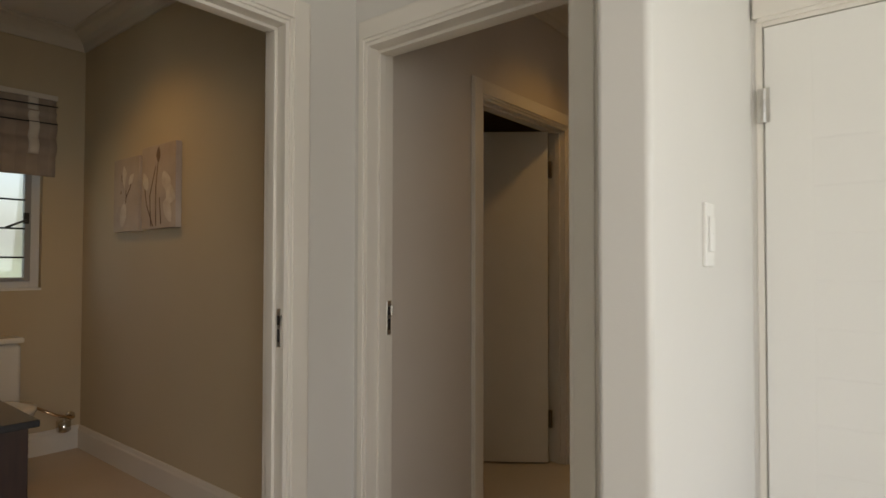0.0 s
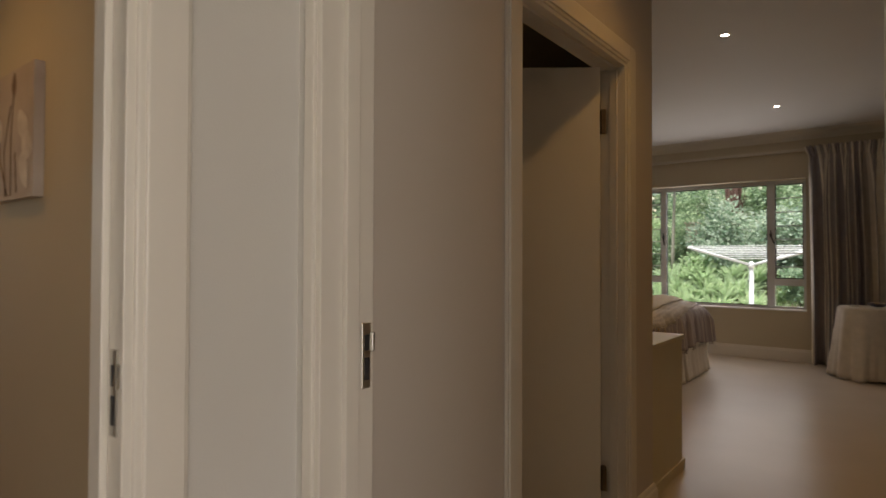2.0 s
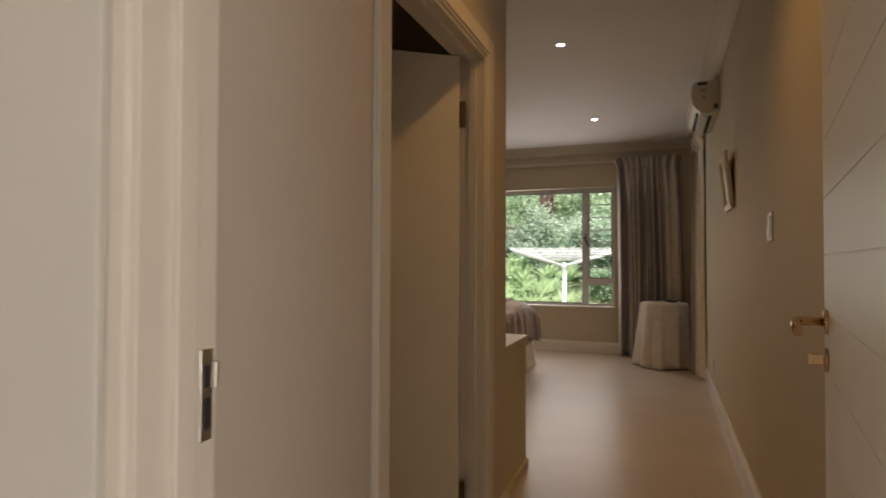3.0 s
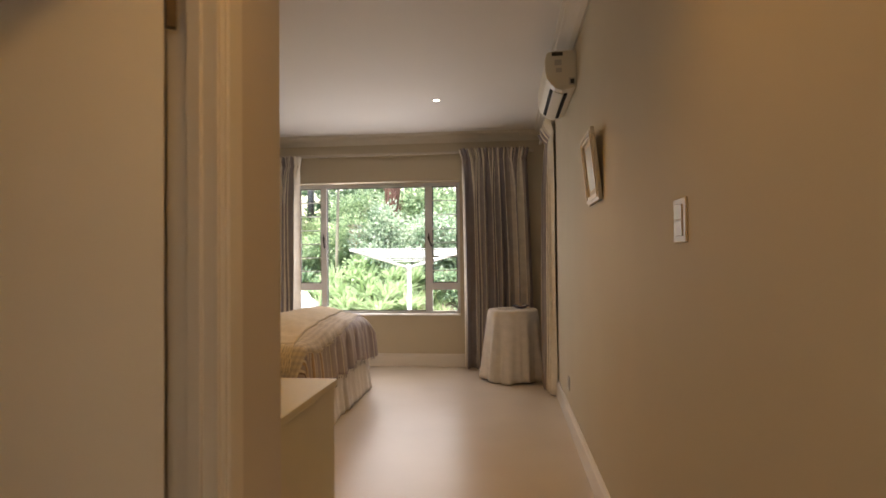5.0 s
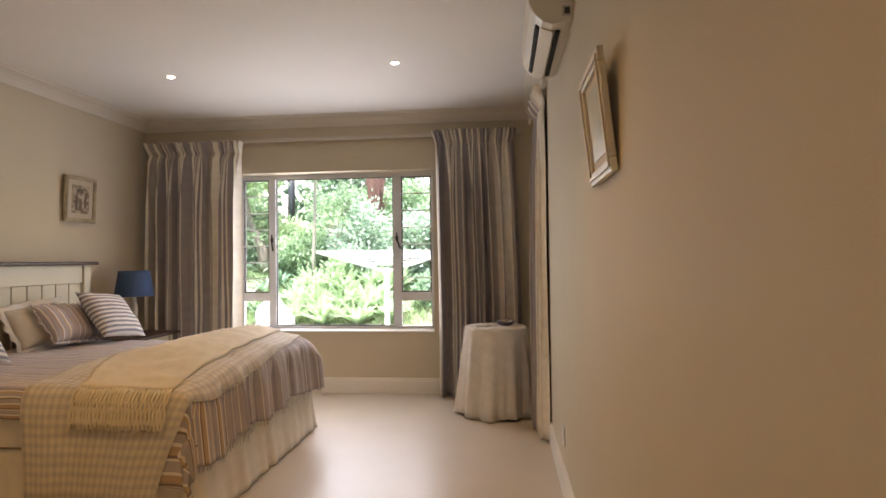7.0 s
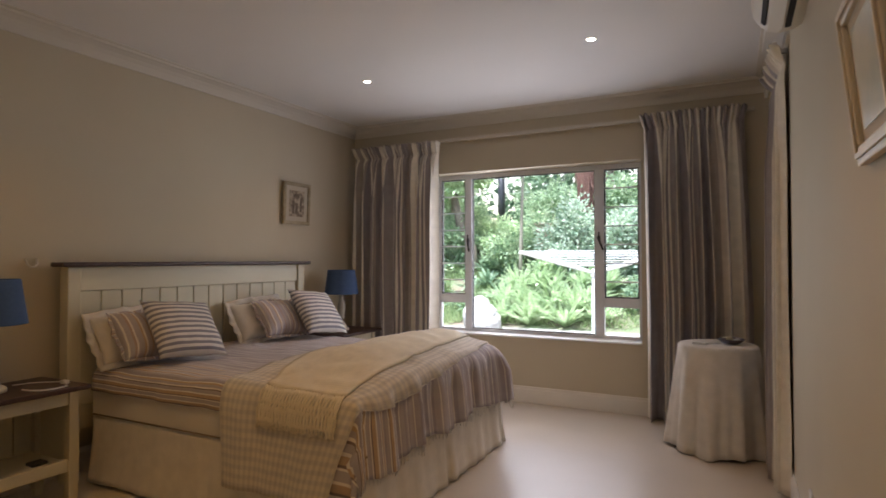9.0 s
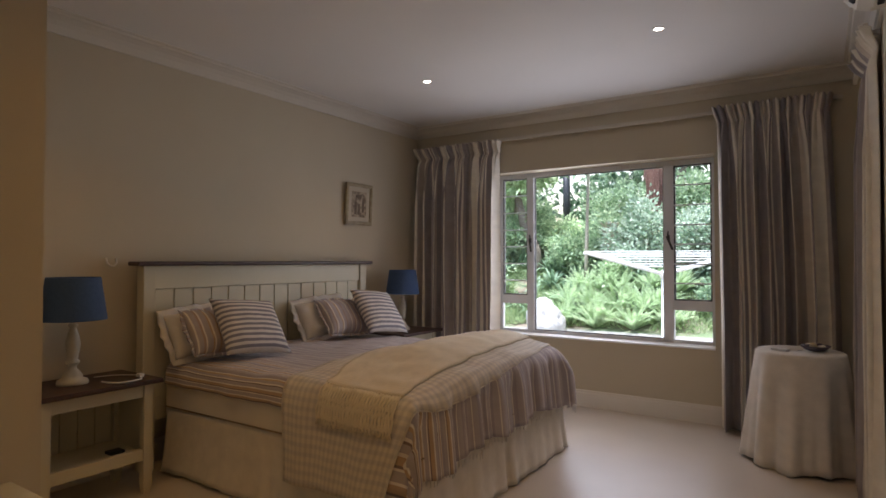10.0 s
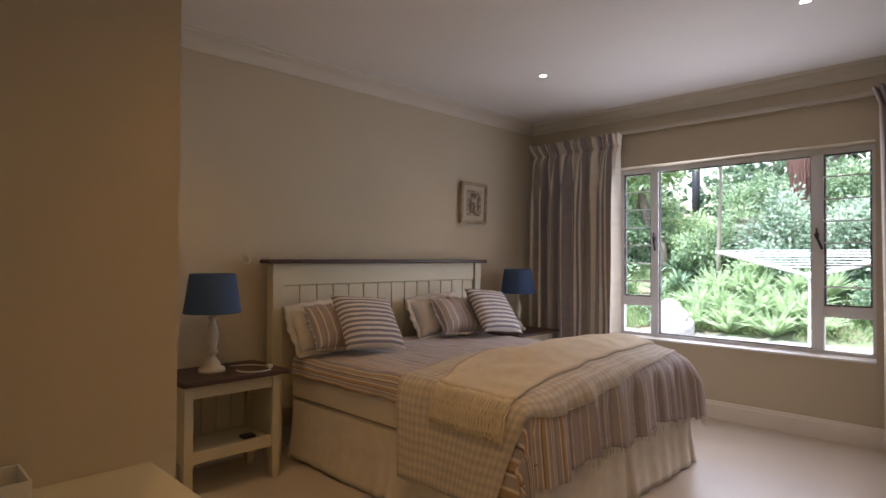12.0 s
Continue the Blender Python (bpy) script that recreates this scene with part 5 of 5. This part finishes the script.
PALEBARK = material("pale_stem", (0.36, 0.32, 0.25), 0.7, (0.26, 0.23, 0.17), 14, 0.4, 60)
REDBARK = material("red_fibre", (0.24, 0.115, 0.085), 0.9, (0.11, 0.055, 0.045), 30, 0.9, 80)
SOIL = material("bank_soil", (0.20, 0.15, 0.11), 0.95, (0.14, 0.20, 0.09), 1.6, 0.8, 30, amount=0.25)
PATIO = material("pale_concrete", (0.26, 0.24, 0.21), 0.85, (0.19, 0.175, 0.155), 2.5, 0.4, 60)
ROCK = material("pale_rock", (0.50, 0.475, 0.445), 0.85, (0.34, 0.325, 0.30), 4, 0.6, 20)
BLOCK = material("buff_plaster", (0.50, 0.42, 0.32), 0.85, (0.40, 0.33, 0.25), 5, 0.4, 50)
GREYSTONE = material("grey_stone", (0.32, 0.31, 0.29), 0.85, (0.22, 0.21, 0.20), 6, 0.6, 30)
WHITEMETAL = material("white_coated_metal", (0.82, 0.82, 0.80), 0.35, (0.76, 0.76, 0.74), 8)


def rise(x, y):
    """Height of the garden: level paving by the house, then a planted bank that starts nearer to the west."""
    edge = 16.75 - 0.9 * min(1.0, max(0.0, (-5.6 - x) / 2.0))
    up = max(0.0, y - edge)
    return -0.05 + 0.42 * up ** 1.05 + (0.06 * noise.noise((x * 0.9, y * 0.9, 2)) if up > 0 else 0.0)


ys = [10.86, 12, 14, 15.4] + [15.6 + 0.22 * k for k in range(40)] + [25, 27, 30, 40, 120]
xs = [-120, -40, -22] + [-15 + 0.45 * k for k in range(47)] + [12, 40, 120]
gbm = bmesh.new()
grid = [[gbm.verts.new((x, y, min(rise(x, y), 1.95))) for x in xs] for y in ys]
for i in range(len(ys) - 1):
    for j in range(len(xs) - 1):
        gbm.faces.new((grid[i][j], grid[i][j + 1], grid[i + 1][j + 1], grid[i + 1][j])).smooth = True
structure("ground", gbm, SOIL, "earth bank of the garden behind the house", "ground")
structure("pavement", boxes((-14, 10.86, -0.2, 6, 16.62, -0.045)), PATIO, "pale concrete paving outside the window", "paving")
structure("ground_front", boxes((-120, -120, -0.4, 120, 10.86, -0.13)), SOIL, "earth round the house", "ground")


def leaves(name, places, ways, lengths, widths, mat, parent=None):
    """Many folded four-cornered leaves from arrays of base points, directions, lengths and widths."""
    n = len(places)
    ways = ways / np.linalg.norm(ways, axis=1, keepdims=True)
    side = np.cross(ways, np.random.normal(size=(n, 3)))
    side /= np.linalg.norm(side, axis=1, keepdims=True)
    up = np.cross(side, ways)
    l, w = lengths[:, None], widths[:, None]
    tip = places + ways * l - up * l * 0.15
    mid = places + ways * l * 0.5
    a = mid + side * w + up * w * 0.35
    b = mid - side * w + up * w * 0.35
    verts = np.stack((places, a, tip, b, mid), axis=1).reshape(-1, 3)
    base = np.arange(n)[:, None] * 5
    faces = np.concatenate((base + np.array([[0, 1, 4]]), base + np.array([[1, 2, 4]]), base + np.array([[2, 3, 4]]), base + np.array([[3, 0, 4]])))
    me = bpy.data.meshes.new(name)
    me.from_pydata(verts.tolist(), [], faces.tolist())
    me.materials.append(mat)
    ob = new(name, me)
    if parent:
        ob.parent = parent
    return ob


def crown(count, radii, clumps, seed, spread=0.42):
    """Leaf base points and directions in clumps within an ellipsoid, with gaps."""
    r = np.random.RandomState(seed)
    c = r.normal(size=(clumps, 3))
    c /= np.linalg.norm(c, axis=1, keepdims=True)
    c *= r.uniform(0.35, 1.0, (clumps, 1))
    pick = r.randint(0, clumps, count)
    size = r.uniform(0.5, 1.2, clumps)[pick][:, None]
    d = r.normal(size=(count, 3))
    p = (c[pick] + d * spread * 0.42 * size) * np.array(radii)
    w = d + c[pick] * 0.5 + r.normal(size=(count, 3)) * 0.5
    return p, w, r


def shrub(label, at, radii, count, leaf, mat, seed, clumps=40, name="shrub"):
    s = thing(name, label, name, at)
    for k in range(4):
        a = k * 1.7 + seed
        tip = Vector((radii[0] * 0.5 * math.cos(a), radii[1] * 0.5 * math.sin(a), radii[2] * 1.2))
        part("stem", tube([(0, 0, -0.1), tip * 0.35 + Vector((0.03, 0.02, 0)), tip * 0.7, tip], 0.02, 7, [0.03, 0.022, 0.014, 0.006]), BARK, s)
    p, w, r = crown(count, radii, clumps, seed)
    p[:, 2] += radii[2]
    p[:, 2] = np.maximum(p[:, 2], 0.02)
    leaves("foliage", p, w, r.uniform(0.6, 1.2, count) * leaf, r.uniform(0.18, 0.3, count) * leaf, mat, s)
    return s


def strap_plant(name, label, at, blades, length, width, mat, seed, droop=1.0, pinnate=False, group=""):
    """A clump of arching blades; pinnate ones carry rows of leaflets, as ferns do."""
    s = thing(name, label, "fern" if name == "fern" else "plant", at, group=group)
    r = random.Random(seed)
    bm = bmesh.new()
    for k in range(blades):
        a = r.uniform(0, 2 * math.pi)
        ln = length * r.uniform(0.65, 1.1)
        lean = r.uniform(0.25, 1.0)
        dirv = Vector((math.cos(a), math.sin(a), 0))
        sidev = Vector((-math.sin(a), math.cos(a), 0))
        prev = None
        steps = 15 if pinnate else 6
        for q in range(steps + 1):
            u = q / steps
            out = ln * lean * u
            up = ln * (u * (1.05 - 0.3 * lean) - droop * 0.55 * u * u * (0.4 + lean))
            p = dirv * out + Vector((0, 0, up))
            w = width * (math.sin(math.pi * min(1, 0.12 + 0.88 * u)) if u < 1 else 0.02)
            if pinnate:
                if q:
                    for sgn in (-1, 1):
                        for h in (0.0, 0.34, 0.67):
                            c = p + (prev - p) * h
                            e = sidev * sgn * w + dirv * w * 0.35 + Vector((0, 0, -0.25 * w))
                            bt = (p - prev) * 0.15
                            try:
                                bm.faces.new([bm.verts.new(c - bt), bm.verts.new(c + e), bm.verts.new(c + bt)])
                            except ValueError:
                                pass
                prev = p
            else:
                pair = (bm.verts.new(p - sidev * w), bm.verts.new(p + sidev * w))
                if prev:
                    bm.faces.new((prev[0], prev[1], pair[1], pair[0])).smooth = True
                prev = pair
    part("fronds" if pinnate else "leaves", bm, mat, s)
    return s


rnd = random.Random(12)
for k in range(10):
    x, y = -7.4 + 0.2 * k + rnd.uniform(-0.1, 0.1), 16.75 + 0.6 * rnd.random()
    strap_plant("fern", "small green fern beside the paving", (x, y, rise(x, y) - 0.02), 40, 0.5, 0.02, FERN if k % 2 else STRAP, 130 + k, 1.0, False, "ferns on the bank")
for k in range(15):
    x = -5.35 + 1.75 * (k % 5) / 4 + rnd.uniform(-0.2, 0.2)
    y = 16.95 + 0.45 * (k // 5) + rnd.uniform(-0.12, 0.12)
    strap_plant("fern", "bright green sword fern at the foot of the bank", (x, y, rise(x, y) - 0.02 + 0.12 * (k // 5)), 80, 0.88, 0.052, FERN, 30 + k, 0.66, True, "ferns on the bank")
for k in range(38):
    x = -9.2 + 3.9 * rnd.random()
    y = 17.4 + 1.9 * rnd.random()
    strap_plant("strap_leaf_plant", "dark green plant with long arching leaves on the bank", (x, y, rise(x, y) - 0.02), 26, 0.9, 0.035, STRAP, 60 + k, 0.9, False, "strap-leaved plants")
for k in range(6):
    x = -3.3 + 3.0 * rnd.random()
    y = 17.1 + 0.5 * rnd.random()
    strap_plant("fern", "small green fern beside the paving", (x, y, rise(x, y) - 0.02), 26, 0.5, 0.026, FERN, 90 + k, 1.0, False, "ferns on the bank")

shrub("variegated shrub with pale green and white leaves", (-4.2, 18.5, rise(-4.2, 18.5)), (0.85, 0.7, 0.95), 5200, 0.12, PALELEAF, 5)
shrub("variegated shrub with pale green and white leaves", (-3.0, 18.7, rise(-3.0, 18.7)), (1.0, 0.7, 0.95), 5200, 0.12, PALELEAF, 6)
shrub("tall pale-leaved shrub on the bank", (-1.4, 18.9, rise(-1.4, 18.9)), (1.1, 0.8, 1.05), 5000, 0.12, PALELEAF, 7)
shrub("dense green shrub on the bank", (-5.7, 20.3, rise(-5.7, 20.3)), (1.0, 0.7, 0.38), 3600, 0.11, LEAF, 8)
shrub("dense green shrub on the bank", (-8.6, 19.6, rise(-8.6, 19.6)), (1.2, 0.8, 0.8), 6000, 0.12, LEAF, 9)
shrub("bushy bright green shrub near the paving", (-8.2, 16.9, rise(-8.2, 16.9)), (1.1, 0.7, 0.75), 5000, 0.09, FERN, 10)
shrub("dense green shrub on the bank", (0.6, 18.6, rise(0.6, 18.6)), (1.2, 0.8, 1.0), 4500, 0.12, LEAF, 11)
shrub("low green shrub beside the paving", (-1.6, 17.3, rise(-1.6, 17.3)), (0.8, 0.4, 0.4), 2600, 0.08, FERN, 13)
shrub("dense green shrub on the bank", (-11.2, 18.6, rise(-11.2, 18.6)), (1.6, 1.0, 1.3), 6000, 0.13, LEAF, 14)
shrub("leafy bright shrub high on the bank", (-7.0, 21.0, 1.9), (0.9, 0.7, 0.24), 2400, 0.12, FERN, 15)
shrub("dense green shrub high on the bank", (-3.6, 21.2, 2.0), (1.3, 0.7, 0.8), 4600, 0.13, LEAF, 16)
shrub("dense green shrub high on the bank", (-1.2, 21.4, 2.0), (1.3, 0.7, 0.9), 4600, 0.13, LEAF, 17)

for k, (x, y, w, h, mat) in enumerate(((-5.9, 18.7, 0.7, 0.5, LEAF), (-5.0, 19.3, 0.8, 0.75, LEAF), (-4.7, 18.35, 0.45, 0.42, FERN), (-6.6, 19.4, 0.8, 0.55, FERN), (-7.6, 19.0, 0.8, 0.6, LEAF), (-8.8, 18.0, 0.9, 0.7, FERN), (-7.9, 20.3, 1.0, 0.6, LEAF), (-5.6, 21.6, 1.1, 0.75, LEAF), (-2.2, 19.6, 0.9, 1.0, LEAF), (-9.9, 19.3, 1.0, 1.2, LEAF), (-2.4, 17.6, 0.5, 0.35, STRAP), (-0.6, 17.9, 0.7, 0.8, PALELEAF))):
    shrub("leafy green shrub crowding the garden bank", (x, y, min(rise(x, y), 1.95)), (w, 0.65, h), 3600, 0.11, mat, 40 + k, 34)


def tree(label, at, height, girth, lean, radii, count, leaf, mat, bark, seed):
    t = thing("tree", label, "tree", at)
    top = Vector((lean, 0.3, height))
    pts = [Vector((0, 0, -0.3)), top * 0.3 + Vector((0.08, 0, 0)), top * 0.6 - Vector((0.05, 0, 0)), top]
    part("trunk", tube(pts, girth, 12, [girth * 1.15, girth, girth * 0.85, girth * 0.6]), bark, t)
    for k in range(5):
        a = 1.3 * k + seed
        tip = top + Vector((radii[0] * 0.7 * math.cos(a), radii[1] * 0.7 * math.sin(a), radii[2] * 0.7))
        part("limb", tube([top - Vector((0, 0, 0.15 * k)), (top + tip) / 2 + Vector((0, 0, 0.15)), tip], 0.03, 8, [girth * 0.5, girth * 0.3, 0.012]), bark, t)
    p, w, r = crown(count, radii, 46, seed)
    p += np.array((top.x, top.y, top.z + radii[2] * 0.75))
    leaves("crown", p, w, r.uniform(0.6, 1.2, count) * leaf, r.uniform(0.16, 0.28, count) * leaf, mat, t)
    return t


tree("leaning tree with a bare brown trunk and feathery crown", (-6.75, 18.6, rise(-6.75, 18.6)), 2.1, 0.13, -0.75, (1.1, 0.8, 0.9), 3800, 0.2, FERN, BARK, 3)
tree("tall dark-leaved tree behind the bank", (-4.6, 23.4, 1.9), 2.8, 0.16, 0.3, (2.0, 1.4, 1.4), 5200, 0.3, DARKLEAF, BARK, 4)
tree("tall dark-leaved tree behind the bank", (-1.6, 23.0, 1.9), 2.2, 0.16, 0.2, (2.0, 1.3, 1.5), 5200, 0.28, DARKLEAF, BARK, 5)
tree("tall dark-leaved tree behind the bank", (-11.5, 23.0, 1.9), 2.3, 0.2, -0.2, (2.4, 1.5, 1.6), 5200, 0.3, DARKLEAF, BARK, 6)
tree("green tree behind the bank", (2.0, 22.5, 1.9), 2.1, 0.18, 0.2, (2.2, 1.5, 1.6), 5000, 0.28, LEAF, BARK, 7)

palm = thing("palm_stem", "slender pale stem of a young palm with broad leaves", "palm", (-5.38, 18.0, rise(-5.38, 18.0)))
part("stem", tube([(0, 0, -0.1), (0.02, 0, 1.0), (0.05, 0, 2.0), (0.08, 0, 3.0)], 0.035, 10, [0.05, 0.042, 0.036, 0.03]), PALEBARK, palm)
for k in range(7):
    a = k * 0.9
    d = Vector((math.cos(a), math.sin(a) * 0.6, 0))
    s = Vector((-d.y, d.x, 0)).normalized()
    bm = bmesh.new()
    prev = None
    for q in range(8):
        u = q / 7
        p = Vector((0.08, 0, 2.95)) + d * 0.95 * u + Vector((0, 0, 0.75 * u - 0.75 * u * u))
        w = 0.12 * math.sin(math.pi * (0.06 + 0.92 * u))
        pair = (bm.verts.new(p - s * w + Vector((0, 0, 0.03))), bm.verts.new(p), bm.verts.new(p + s * w + Vector((0, 0, 0.03))))
        if prev:
            bm.faces.new((prev[0], prev[1], pair[1], pair[0]))
            bm.faces.new((prev[1], prev[2], pair[2], pair[1]))
        prev = pair
    part("leaf", bm, LEAF, palm)
red = thing("fibrous_trunk", "reddish-brown fibrous palm trunk behind the shrubs", "palm", (-4.25, 19.6, rise(-4.25, 19.6)))
part("trunk", lathe([(0.16, -0.2), (0.17, 0.6), (0.16, 1.4), (0.2, 1.8), (0.26, 2.2), (0.28, 2.8), (0.2, 3.1)], 18), REDBARK, red)
bm = bmesh.new()
for k in range(140):
    a = rnd.uniform(0, 6.28)
    z = rnd.uniform(1.3, 2.9)
    q = 0.2 + 0.05 * rnd.random()
    box(bm, -0.006, -0.006, -0.35, 0.006, 0.006, 0.0, 0, 1, pose(q * math.cos(a), q * math.sin(a), z, rnd.uniform(-12, 12), rnd.uniform(-12, 12), 0))
part("fibres", bm, REDBARK, red)
post = thing("garden_post", "dark upright post behind the bank", "post", (-7.6, 22.6, 1.92))
part("shaft", lathe([(0.12, -0.3), (0.11, 2.7)], 12), DARKMETAL, post)
part("cap", lathe([(0.135, 2.7), (0.135, 2.75), (0.05, 2.82)], 12), DARKMETAL, post)
pier = thing("garden_pier", "weathered buff plastered pier among the plants", "pier", (-5.1, 18.9, rise(-5.1, 18.9)))
bm = bmesh.new()
box(bm, -0.16, -0.12, -0.3, 0.16, 0.12, 1.25, 0.02)
part("shaft", bm, BLOCK, pier)
bm = bmesh.new()
box(bm, -0.19, -0.15, 1.251, 0.19, 0.15, 1.31, 0.015)
part("coping", bm, BLOCK, pier)
gw = thing("garden_wall", "low weathered grey stone retaining wall in the garden", "garden wall", (-1.2, 18.0, rise(-1.2, 18.0) - 0.3))
for i in range(4):
    for j in range(8):
        bm = bmesh.new()
        x = -1.5 + 0.42 * j + (0.21 if i % 2 else 0)
        box(bm, x, -0.12 + rnd.uniform(-0.015, 0.015), 0.21 * i, x + 0.405, 0.12, 0.21 * i + 0.198, 0.015, 1)
        part("stone", bm, GREYSTONE, gw)
rock = bmesh.new()
bmesh.ops.create_icosphere(rock, subdivisions=5, radius=1.0)
for v in rock.verts:
    q = v.co.copy()
    f = 1 + 0.22 * noise.noise(q * 1.3) - 0.09 * abs(noise.noise(q * 3.1)) - 0.06 * abs(noise.noise(q * 7)) + 0.02 * noise.noise(q * 16)
    v.co = Vector((q.x * 0.42, q.y * 0.32, max(-0.12, q.z * (0.52 if q.x < 0.2 else 0.40)))) * f
for f in rock.faces:
    f.smooth = True
rk = mesh("boulder", rock, ROCK)
rk.location = (-5.55, 16.25, 0.06)
tagged(rk, "large pale rounded boulder beside the paving", "boulder")

# grass and ground cover on the bank
r = np.random.RandomState(21)
n = 42000
gx, gy = r.uniform(-12, 1.5, n), 16.7 + 3.6 * r.uniform(0, 1, n) ** 1.3
gx = np.where((r.uniform(size=n) < 0.5), r.uniform(-10, -5.4, n), gx)
gy = np.where(gx < -6.2, gy - 0.8, gy)
gz = np.array([rise(a, b) for a, b in zip(gx, gy)])
keep = gz > -0.03
bare = np.array([noise.noise((a * 1.1, b * 1.1, 7)) for a, b in zip(gx, gy)]) > -0.32
sel = keep & bare
p = np.stack((gx, gy, gz), axis=1)[sel]
w = r.normal(size=(len(p), 3)) * 0.45 + np.array((0, -0.1, 1.0))
tagged(leaves("grass", p, w, r.uniform(0.08, 0.24, len(p)), r.uniform(0.006, 0.018, len(p)), GRASSM), "tufts of bright green grass and groundcover on the bank", "grass", kind="stuff")
n = 26000
p = np.stack((r.uniform(-22, 10, n), r.uniform(24.5, 29, n), 1.9 + 4.2 * r.uniform(0, 1, n) ** 1.5), axis=1)
gap = np.array([noise.noise((a * 0.45, b * 0.3, c * 0.6)) for a, b, c in p]) + 0.32 - 0.2 * (p[:, 2] - 2.9)
open_sky = (p[:, 0] > -10.4) & (p[:, 0] < -8.7)
p = p[(gap > 0) & ~open_sky]
tagged(leaves("far_woods", p, r.normal(size=(len(p), 3)), r.uniform(0.2, 0.5, len(p)), r.uniform(0.06, 0.14, len(p)), DARKLEAF), "dark green woods behind the garden bank", "woods", kind="stuff")

# ---- rotary clothes line ----
line = thing("rotary_clothes_line", "white metal rotary clothes line open on the paving", "clothes line", (-2.97, 14.6, -0.045))
part("pole", lathe([(0.05, 0), (0.05, 0.03), (0.042, 0.04), (0.042, 1.12), (0.03, 1.14), (0.03, 1.22)], 16), WHITEMETAL, line)
part("hub", lathe([(0.05, 1.1), (0.06, 1.12), (0.06, 1.18), (0.04, 1.2)], 16), WHITEMETAL, line)
arms = []
for k in range(4):
    a = radians(57.75 + 90 * k)
    tip = Vector((1.47 * math.cos(a), 1.47 * math.sin(a), 1.47))
    arms.append(tip)
    part("arm", tube([(0.04 * math.cos(a), 0.04 * math.sin(a), 1.16), tip], 0.022, 8), WHITEMETAL, line)
for q in (0.3, 0.42, 0.54, 0.66, 0.78, 0.9, 0.985):
    pts = []
    for k in range(5):
        c = arms[k % 4]
        pts.append(Vector((c.x * q, c.y * q, 1.16 + (c.z - 1.16) * q + 0.02)))
    part("cord", tube(pts, 0.006, 5), WHITEMETAL, line)
